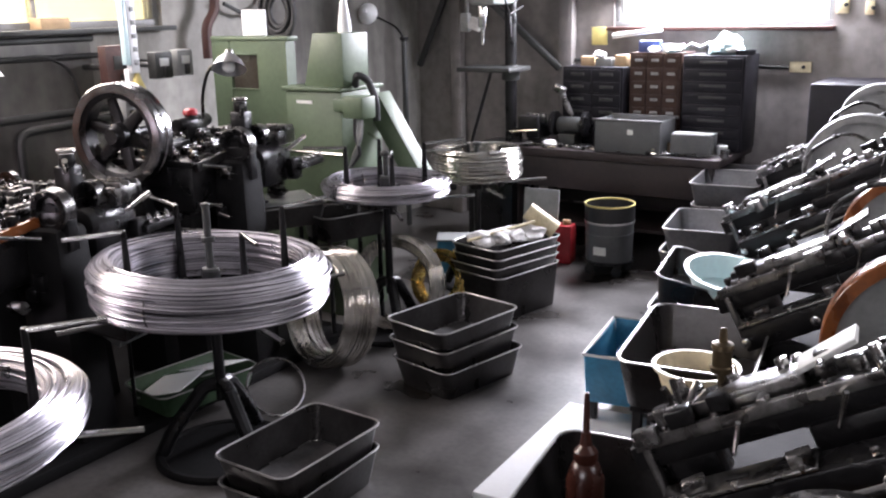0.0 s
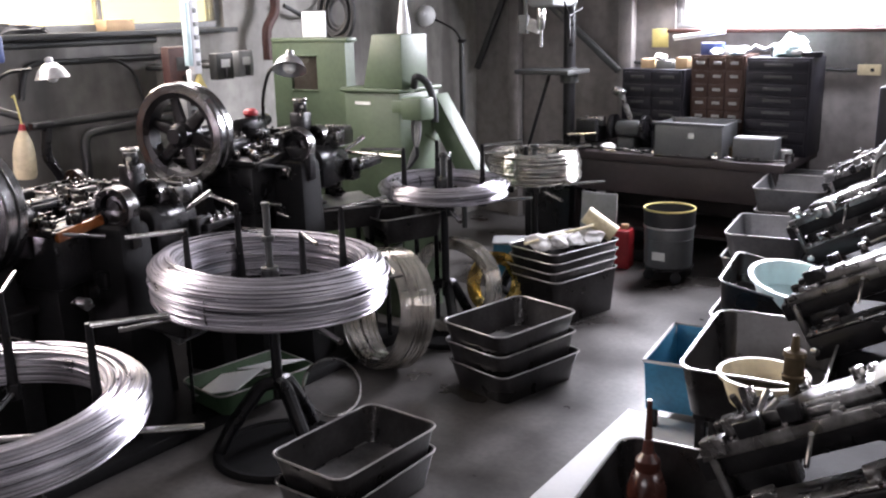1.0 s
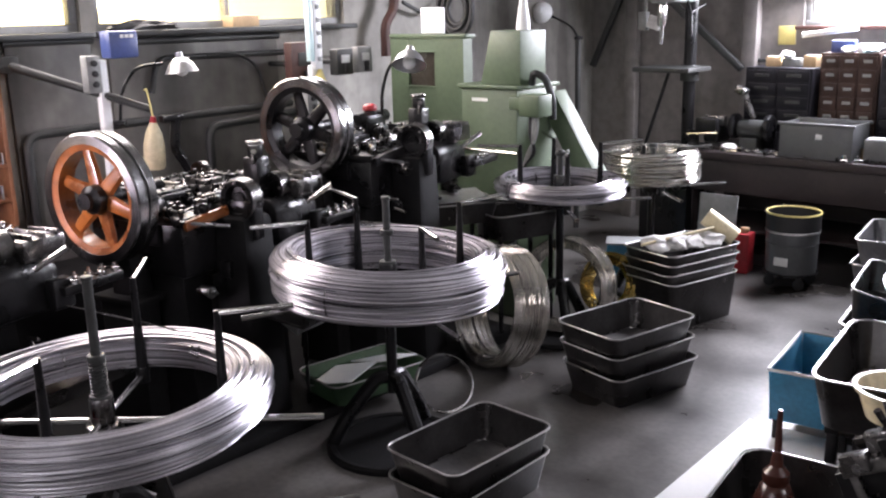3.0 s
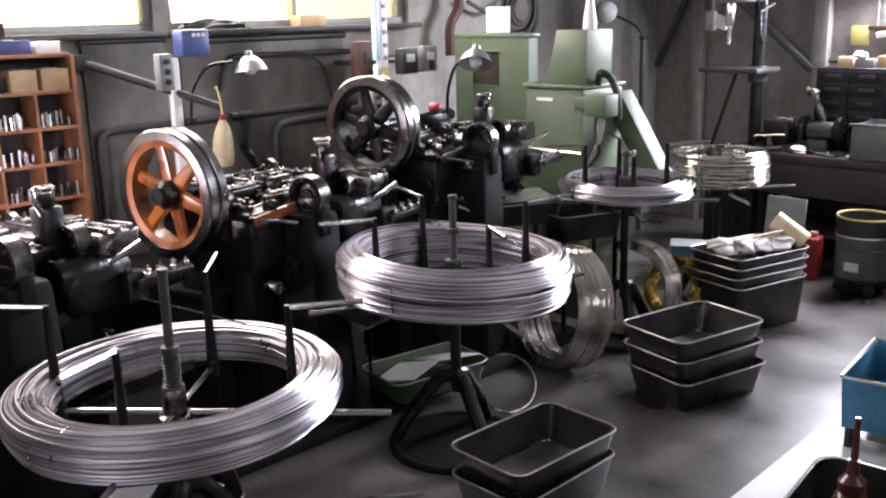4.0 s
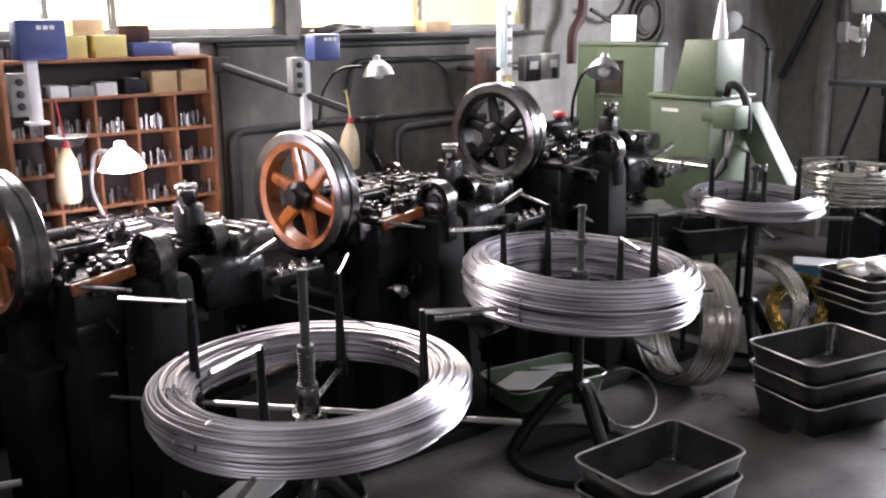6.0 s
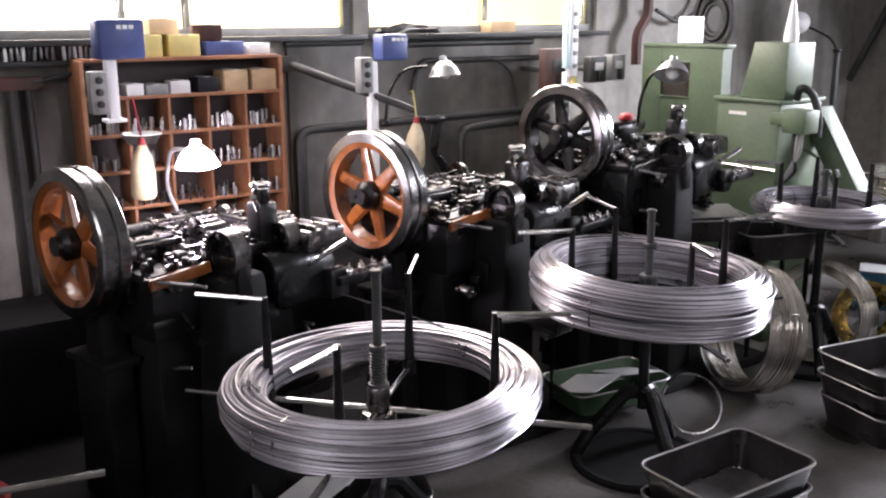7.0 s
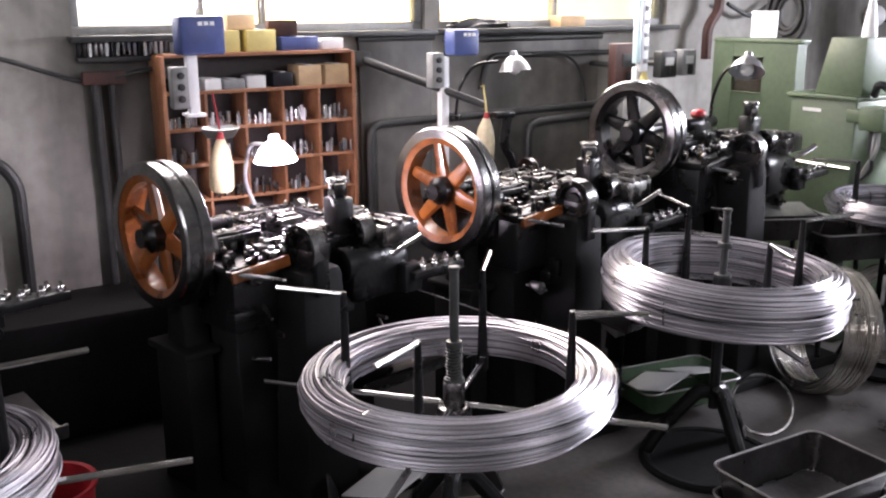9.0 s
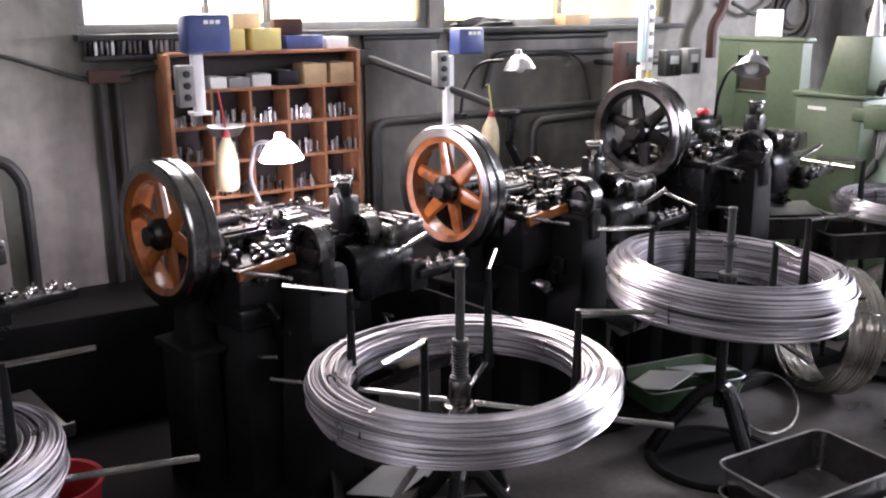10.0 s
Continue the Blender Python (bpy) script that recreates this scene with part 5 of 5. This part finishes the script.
# ---- floor things near the bench ----
d = thing("oil_drum", pose(-1.95, 4.93, 0) @ Matrix.Diagonal((0.9, 0.9, 0.95, 1)), "grey and black steel pail with a yellow rim on castors", "drum")
bm = start()
lathe(bm, [(0.0, 0.09), (0.15, 0.09), (0.152, 0.1), (0.155, 0.26), (0.159, 0.265), (0.155, 0.27), (0.158, 0.34), (0.0, 0.34)], 40)
part("body", bm, BINGREY, d)
bm = start()
lathe(bm, [(0.157, 0.335), (0.161, 0.337), (0.163, 0.44), (0.158, 0.44), (0.15, 0.36), (0.0, 0.35), (0.0, 0.345)], 40)
part("collar", bm, BLACK, d)
bm = start()
lathe(bm, [(0.157, 0.33), (0.163, 0.332), (0.165, 0.338), (0.163, 0.344), (0.157, 0.346)], 40, closed=True)
part("band", bm, RIM, d, "bright steel band")
bm = start()
lathe(bm, [(0.156, 0.44), (0.164, 0.438), (0.166, 0.445), (0.163, 0.45), (0.157, 0.448)], 40, closed=True)
part("rim", bm, YELLOW, d, "yellow rolled rim")
bm = start()
box(bm, (0.085, 0.004, 0.05), (0.0, -0.158, 0.17), (0, 0, 0))
part("label_plate", bm, PAPER, d)
for k in range(4):
    a = radians(45 + 90 * k)
    bm = start()
    cyl(bm, 0.035, 0.025, (0.13 * math.cos(a), 0.13 * math.sin(a), 0.035), (90, 0, 30), 18, bevel=0.005)
    box(bm, (0.03, 0.03, 0.03), (0.13 * math.cos(a), 0.13 * math.sin(a), 0.08), bevel=0.004)
    part("castor", bm, BLACK, d)
bm = start()
cyl(bm, 0.165, 0.012, (0, 0, 0.088), seg=36)
part("dolly", bm, IRON, d)
t = thing("red_can", pose(-2.3, 5.02, 0, 0, 0, 8), "red square metal can beside the drum", "can")
bm = start()
box(bm, (0.15, 0.12, 0.24), (0, 0, 0.12), bevel=0.01)
part("body", bm, RED, t)
bm = start()
cyl(bm, 0.025, 0.03, (0.03, 0, 0.255), seg=16, bevel=0.004)
part("cap", bm, CARD, t)
bm = start()
box(bm, (0.24, 0.012, 0.42), (0, 0, 0.21), (-6, 0, 0), bevel=0.003)
solid("grey_board", bm, GREY, pose(-2.44, 5.0, 0.03), "upright grey board leaning behind the trays", "board")
t = thing("teal_box", pose(-2.78, 4.55, 0, 0, 0, 30), "dull teal plastic box on the floor", "box")
bm = start()
box(bm, (0.26, 0.2, 0.2), (0, 0, 0.1), bevel=0.01, taper=(0.85, 0.85))
part("body", bm, BLUEBIN, t)
bm = start()
box(bm, (0.235, 0.185, 0.012), (0, 0, 0.205), bevel=0.004)
part("lid", bm, GREY, t)

# rags and a roll in the stacked tray
rnd = random.Random(9)
for k in range(4):
    bm = start()
    bmesh.ops.create_icosphere(bm, subdivisions=3, radius=0.07)
    for vv in bm.verts:
        n = noise.noise(vv.co * 18 + Vector((k * 5, 0, 0)))
        vv.co = vv.co * (1 + 0.55 * n)
        vv.co.z *= 0.55
    solid("cotton_rag", bm, RAG, pose(-2.2 + 0.05 * k, 3.88 + 0.08 * k, 0.41, 0, 0, 40 * k), "crumpled grey cotton rag in the top tray", "rag", "rags")
bm = start()
lathe(bm, [(0.018, -0.09), (0.045, -0.09), (0.047, -0.085), (0.047, 0.085), (0.045, 0.09), (0.018, 0.09)], 24, closed=True)
solid("paper_roll", bm, CREAM, pose(-2.03, 4.2, 0.46, 55, 0, -70), "cream paper roll lying in the top tray", "roll")
bm = start()
rod(bm, (-0.2, 0, 0), (0.2, 0, 0.05), 0.008, 8)
solid("wooden_stick", bm, CREAM, pose(-2.13, 3.95, 0.42, 0, 0, 60), "pale stick lying over the tray of rags", "stick")

# sheets in the trays, bent chutes and loose rods
for x, y, z, tx, tz, lb in ((-2.65, 2.2, 0.14, 6, 12, "white sheet lying in the green tray"), (-2.63, 2.41, 0.15, -5, -8, "white sheet lying in the green tray"), (-2.56, 0.93, 0.105, 5, 24, "white sheet lying in the tray"), (-2.5, 1.12, 0.11, -5, -10, "white sheet lying in the tray")):
    bm = start()
    box(bm, (0.22, 0.19, 0.005), bevel=0.001)
    for vv in bm.verts:
        vv.co.z += 0.012 * math.sin(vv.co.x * 14)
    solid("white_sheet", bm, WHITE, pose(x, y, z, tx, -9, tz), lb, "sheet", "white sheets")
for x, y, z, tz, lb in ((-2.78, 2.04, 0.42, 10, "bent bright sheet-metal chute under the machine"),):
    t = thing("sheet_chute", pose(x, y, z, 0, 24, tz), lb, "chute", "sheet-metal chutes")
    bm = start()
    box(bm, (0.26, 0.16, 0.004), (0, 0, 0), bevel=0.001)
    part("floor_plate", bm, GALV, t)
    for s in (-1, 1):
        bm = start()
        box(bm, (0.26, 0.004, 0.05), (0, 0.08 * s, 0.024), bevel=0.001)
        part("side_plate", bm, GALV, t)
    for s in (-1, 1):
        bm = start()
        rod(bm, (0.1 * s, 0.0, -0.004), (0.1 * s + (z - 0.02) * 0.42, 0, -(z - 0.02) * 0.98), 0.008, 6)
        part("stay", bm, IRON, t)
bm = start()
box(bm, (0.26, 0.18, 0.004), bevel=0.001)
for vv in bm.verts:
    vv.co.z += 0.03 * abs(vv.co.x) * 4
solid("bent_sheet", bm, GALV, pose(-2.84, 3.12, 0.685, 8, 0, 62), "bent bright metal sheet lying over a tray", "sheet")
for a, b2, r, mt, lb in (((-2.04, 1.72, 0.02), (-2.18, 1.52, 0.02), 0.009, BRIGHT, "bright steel rod end on the floor"),):
    bm = start()
    rod(bm, a, b2, r, 10)
    solid("steel_rod", bm, mt, Matrix(), lb, "rod", "loose steel rods")
# stock wire from each coil to its machine
for pts in (((-2.66, 1.12, 0.70), (-2.46, 1.3, 0.63), (-2.27, 1.44, 0.57)), ((-2.66, 2.3, 0.75), (-2.5, 2.44, 0.73), (-2.35, 2.46, 0.71))):
    bm = start()
    tube(bm, pts, 0.003, 6)
    solid("feed_wire", bm, STEEL, Matrix(), "thin feed wire running to the machine", "wire", "feed wires")
# tray stands under the two raised trays
for x, y, z, turn in ((-2.66, 3.34, 0.50, 70), (-2.86, 3.1, 0.58, 62)):
    t = thing("tray_stand", pose(x, y, 0, 0, 0, turn), "dark steel stand below a parts tray", "stand", "tray stands")
    for sx in (-0.14, 0.14):
        for sy in (-0.09, 0.09):
            bm = start()
            rod(bm, (sx, sy, 0), (sx, sy, z), 0.012, 8)
            part("leg", bm, IRON, t)
t = thing("red_pail", pose(-2.8, -0.04, 0), "red plastic pail below the reel", "pail")
bm = start()
lathe(bm, [(0.0, 0.0), (0.11, 0.0), (0.135, 0.26), (0.143, 0.262), (0.143, 0.272), (0.13, 0.27), (0.106, 0.008), (0.0, 0.008)], 36)
part("body", bm, RED, t)
bm = start()
tube(bm, [(0.14 * math.cos(a), 0.02, 0.25 - 0.1 * math.sin(a)) for a in (math.pi * k / 14 for k in range(15))], 0.004, 6)
part("bail", bm, GALV, t)
forming_machine(-3.08, -0.94, 0.045, IRON, 4, "oily black wire-forming machine at the row's near end")


# ---- right-hand row: parts trays and inclined feeders ----
def slant(x, y, turn, low, label, seed, disk=None, cup=True):
    """A bench press with an inclined slideway that rises away from the aisle."""
    rnd = random.Random(seed)
    t = thing("inclined_machine", pose(x, y, 0, 0, 0, turn), label, "machine", "inclined machines")
    up = 27
    c, s = math.cos(radians(up)), math.sin(radians(up))

    def P(u, w, h):
        return (u * c - h * s, w, low + u * s + h * c)

    # pedestal made long and near-black to hide glare on the floor
    bm = start()
    box(bm, (1.6, 0.6, low - 0.06), (0.96, 0.1, (low - 0.06) / 2), bevel=0.02)
    part("pedestal", bm, NEARBLACK, t)
    bm = start()
    box(bm, (0.34, 0.26, 0.24), (0.6, 0.0, low + 0.02), bevel=0.03)
    part("gear_case", bm, IRON, t)
    bm = start()
    box(bm, (0.95, 0.12, 0.06), P(0.45, 0, 0), (0, -up, 0), bevel=0.006)
    box(bm, (0.5, 0.16, 0.1), P(0.62, 0, -0.07), (0, -up, 0), bevel=0.015)
    part("slideway", bm, IRON, t)
    for w in (-0.075, 0.075):
        bm = start()
        box(bm, (0.9, 0.022, 0.03), P(0.45, w, 0.04), (0, -up, 0), bevel=0.003)
        rail = part("guide_rail", bm, STEEL, t, "worn bright guide rail")
        for k in range(7):
            bm = start()
            cyl(bm, 0.008, 0.012, P(0.08 + 0.12 * k, w, 0.06), (0, -up, 0), 8, bevel=0.002)
            part("bolt", bm, BRIGHT, rail)
    bm = start()
    box(bm, (0.3, 0.09, 0.05), P(0.25, 0, 0.06), (0, -up, 0), bevel=0.006)
    part("slide", bm, STEEL, t)
    bm = start()
    box(bm, (0.14, 0.1, 0.012), P(0.46, 0.0, 0.1), (0, -up - 12, 0), bevel=0.002)
    part("guide_plate", bm, PAPER if cup else STEEL, t)
    bm = start()
    cyl(bm, 0.045, 0.06, P(0.06, 0, -0.08), (90, 0, 0), 24, bevel=0.008)
    box(bm, (0.12, 0.1, 0.1), P(0.1, 0, -0.06), (0, -up, 0), bevel=0.012)
    part("nose", bm, IRON, t)
    for k in range(30):
        bm = start()
        u, w, h = rnd.uniform(0.03, 0.75), rnd.uniform(-0.1, 0.1), rnd.uniform(0.06, 0.12)
        if k % 2:
            cyl(bm, rnd.uniform(0.01, 0.022), 0.05, P(u, w, h - 0.02), (rnd.choice((0, 90)), -up, 0), 12, bevel=0.003)
            part("adjusting_nut", bm, rnd.choice((STEEL, BRIGHT)), t)
        else:
            box(bm, (rnd.uniform(0.03, 0.07), 0.035, 0.04), P(u, w, h - 0.03), (0, -up, rnd.uniform(-10, 10)), bevel=0.004)
            part("clamp_block", bm, rnd.choice((STEEL, IRON)), t)
    bm = start()
    box(bm, (0.75, 0.1, 0.08), P(0.42, -0.17, -0.1), (0, -up, 0), bevel=0.008)
    lower = part("lower_beam", bm, IRON, t)
    bm = start()
    box(bm, (0.34, 0.095, 0.008), P(0.22, -0.17, -0.055), (0, -up, 0), bevel=0.002)
    part("slotted_plate", bm, STEEL, lower)
    for k in range(3):
        bm = start()
        box(bm, (0.05, 0.022, 0.006), P(0.12 + 0.1 * k, -0.17, -0.049), (0, -up, 0), bevel=0.002)
        part("slot_key", bm, IRON, lower)
    for k in range(5):
        bm = start()
        cyl(bm, 0.009, 0.016, P(0.08 + 0.14 * k, -0.21, -0.05), (0, -up, 0), 8, bevel=0.002)
        part("bolt", bm, BRIGHT, lower)
    for k in range(9):
        bm = start()
        u = 0.06 + 0.075 * k
        if k % 3 == 0:
            cyl(bm, 0.016, 0.03, P(u, -0.235, -0.1), (90, 0, 0), 14, bevel=0.003)
            part("clamp_screw", bm, BRIGHT, t)
        elif k % 3 == 1:
            box(bm, (0.05, 0.03, 0.03), P(u, -0.19, -0.035), (0, -up, 14), bevel=0.004)
            part("stop_block", bm, STEEL, t)
        else:
            rod(bm, P(u, -0.1, -0.03), P(u + 0.05, -0.14, 0.05), 0.006, 8)
            part("lever", bm, BRIGHT, t)
    bm = start()
    box(bm, (0.02, 0.06, 0.16), P(0.02, -0.05, -0.03), (0, -up, 0), bevel=0.004)
    part("end_plate", bm, STEEL, t)
    bm = start()
    rod(bm, P(0.3, -0.24, -0.12), P(0.62, -0.26, -0.1), 0.01, 10)
    part("push_rod", bm, BRIGHT, t)
    if not cup:
        bm = start()
        tube(bm, bend([P(0.7, 0.1, 0.05), P(0.6, 0.12, 0.18), P(0.42, 0.1, 0.16), P(0.36, 0.06, 0.06)], 0.08, 5), 0.008, 8)
        part("oil_pipe", bm, STEEL, t)
    if cup:
        bm = start()
        lathe(bm, [(0.0, 0.0), (0.008, 0.0), (0.008, 0.04), (0.024, 0.046), (0.026, 0.058), (0.022, 0.062), (0.022, 0.1), (0.026, 0.104), (0.024, 0.114), (0.01, 0.118), (0.007, 0.15), (0.0, 0.152)], 18, Matrix.Translation(P(0.2, 0.04, 0.07)))
        part("oil_cup", bm, BRONZE, t, "brown drip oiler cup")
        bm = start()
        for k in range(4):
            a = 1.2 * k
            rod(bm, P(0.12, -0.03, 0.06), (P(0.12, -0.03, 0.06)[0] + 0.05 * math.cos(a), -0.03 + 0.05 * math.sin(a), P(0.12, 0, 0.06)[2] + 0.07), 0.008, 8)
        part("clamp_star", bm, STEEL, t)
    if disk:
        r0, dx, dy, dz, rimmat, inmat = disk
        m = Matrix.Translation((dx, dy, dz)) @ pose(0, 0, 0, -90, 0, 0)
        bm = start()
        lathe(bm, [(r0 - 0.035, -0.04), (r0 - 0.004, -0.04), (r0, -0.034), (r0, 0.034), (r0 - 0.004, 0.04), (r0 - 0.035, 0.04)], 64, m, closed=True)
        wheel = part("flywheel", bm, rimmat, t, "orange painted flywheel rim" if rimmat is ORANGE else "grey flywheel rim")
        bm = start()
        lathe(bm, [(0.0, -0.012), (r0 - 0.034, -0.012), (r0 - 0.034, 0.012), (0.0, 0.012)], 48, m)
        part("web", bm, inmat, wheel)
        bm = start()
        lathe(bm, [(0.0, -0.06), (0.035, -0.06), (0.045, -0.02), (0.045, 0.03), (0.0, 0.03)], 24, m)
        part("hub", bm, IRON, wheel)
        bm = start()
        rod(bm, (dx, dy - 0.05, dz), (dx, dy + 0.3, dz), 0.022, 14)
        part("shaft", bm, STEEL, t)
        bm = start()
        box(bm, (0.14, 0.07, dz), (dx, dy + 0.16, dz / 2), bevel=0.015)
        part("bearing_stand", bm, IRON, t)
    return t


slant(-0.56, 1.85, 8, 0.55, "oily inclined feed machine with a pale guide plate", 31, (0.268, 0.60, 0.48, 0.70, ORANGE, GREY))
slant(-0.72, 3.02, 8, 0.56, "oily inclined feed machine with bright rails", 32, (0.25, 0.58, 0.5, 0.70, ORANGE, GREY), False)
slant(-1.02, 4.1, 8, 0.57, "oily inclined feed machine with bright rails", 33, (0.25, 0.52, 0.35, 0.80, GREY, GREY), False)
slant(-1.1, 4.98, 8, 0.62, "oily inclined feed machine at the row's far end", 34, (0.2, 0.54, 0.3, 0.92, GREY, GREY), False)
slant(-0.34, 1.2, 8, 0.42, "oily inclined feed machine with a bright wheel", 35, (0.2, 0.3, 0.35, 0.48, BRIGHT, ORANGE), False)

for n, x, y, z0, pitch, lb in ((5, -1.30, 5.08, 0.08, 0.118, "grey steel parts tray in a tall stack"), (4, -1.24, 4.46, 0.06, 0.122, "grey steel parts tray in a stack beside the machines")):
    for i in range(n):
        tray(pose(x + 0.012 * (i % 2), y - 0.015 * (i % 2), z0 + i * pitch - z0, 0, 0, 97 + 2 * (i % 2)), 0.5, 0.36, 0.13, lb, TRAYG)
tray(pose(-1.42, 5.62, 0.42, 0, 0, 96), 0.42, 0.32, 0.13, "grey steel parts tray on a crate by the bench", TRAYG)
bm = start()
box(bm, (0.36, 0.4, 0.418), (0, 0, 0.209), bevel=0.01)
solid("dark_crate", bm, DIM, pose(-1.42, 5.62, 0, 0, 0, 6), "dark crate below a parts tray", "crate")
for i in range(3):
    tray(pose(-1.02, 3.72, 0.1 * i, 0, 0, 98), 0.5, 0.36, 0.13, "dark steel parts tray in a stack below a basin")
tray(pose(-0.99, 3.68, 0.335, 0, 12, 10), 0.4, 0.5, 0.12, "dark steel parts tray tilted under a pale basin")


def basin(m, R, H, material, label):
    t = thing("wash_basin", m, label, "basin", "plastic basins")
    bm = start()
    lathe(bm, [(0.0, 0.0), (R * 0.72, 0.0), (R * 0.95, H), (R, H), (R, H - 0.008), (R + 0.004, H + 0.004), (R * 0.92, H + 0.004), (R * 0.7, 0.006), (0.0, 0.006)], 48)
    part("bowl", bm, material, t)
    return t


basin(pose(-0.88, 3.60, 0.40, 6, 10, 0), 0.185, 0.09, AQUA, "pale aqua plastic basin resting in a tray")
basin(pose(-0.645, 2.46, 0.44, 0, 0, 0), 0.125, 0.085, CREAM, "cream plastic basin standing in a tray")
tray(pose(-0.72, 2.72, 0.36, 0, 0, 98), 0.6, 0.4, 0.16, "large dark steel tray holding a cream basin", r=0.06)
t = thing("tray_table", pose(-0.72, 2.72, 0, 0, 0, 8), "dark steel table below a large tray", "table")
bm = start()
box(bm, (0.32, 0.5, 0.02), (0, 0, 0.348), bevel=0.004)
part("top", bm, IRON, t)
for sx in (-0.14, 0.14):
    for sy in (-0.22, 0.22):
        bm = start()
        box(bm, (0.03, 0.03, 0.338), (sx, sy, 0.169), bevel=0.003)
        part("leg", bm, IRON, t)
bb = thing("blue_bin", pose(-1.10, 3.17, 0, 0, 0, 8), "blue plastic parts bin on short legs", "bin")
for nm, sz, lc, rt in (("wall", (0.008, 0.44, 0.19), (-0.135, 0, 0.2), (0, -4, 0)), ("wall", (0.008, 0.44, 0.19), (0.135, 0, 0.2), (0, 4, 0)), ("wall", (0.27, 0.008, 0.19), (0, -0.217, 0.2), (4, 0, 0)), ("wall", (0.27, 0.008, 0.19), (0, 0.217, 0.2), (-4, 0, 0)), ("bottom", (0.26, 0.43, 0.01), (0, 0, 0.11), (0, 0, 0))):
    bm = start()
    box(bm, sz, lc, rt, bevel=0.002)
    part(nm, bm, BLUEBIN, bb)
bm = start()
tube(bm, bend([(-0.145, -0.226, 0.295), (0.145, -0.226, 0.295), (0.145, 0.226, 0.295), (-0.145, 0.226, 0.295)], 0.02, 3), 0.007, 6, True)
part("rim", bm, RIM, bb, "worn bright rim")
for sx in (-0.11, 0.11):
    for sy in (-0.19, 0.19):
        bm = start()
        box(bm, (0.03, 0.03, 0.106), (sx, sy, 0.053), bevel=0.003)
        part("leg", bm, IRON, bb)
bm = start()
box(bm, (0.38, 0.8, 0.03), (0, 0, 0.015), bevel=0.004)
solid("white_board", bm, WHITE, pose(-1.12, 2.66, 0, 0, 0, 2), "white coated board lying on the floor", "board")
tray(pose(-0.80, 2.12, 0.032, 0, 0, 98), 0.55, 0.38, 0.24, "deep dark steel tray on the white board", r=0.06)
o = thing("oil_can", pose(-0.845, 2.13, 0.04) @ Matrix.Scale(1.3, 4), "brown pump oil can with a long spout", "oil can")
bm = start()
lathe(bm, [(0.0, 0.0), (0.04, 0.0), (0.044, 0.01), (0.042, 0.17), (0.03, 0.205), (0.024, 0.21), (0.027, 0.22), (0.026, 0.235), (0.013, 0.25), (0.01, 0.28), (0.0, 0.28)], 28)
part("body", bm, AMBER, o)
bm = start()
rod(bm, (0, 0, 0.27), (0, 0, 0.37), 0.008, 10, 0.005)
part("spout", bm, AMBER, o)
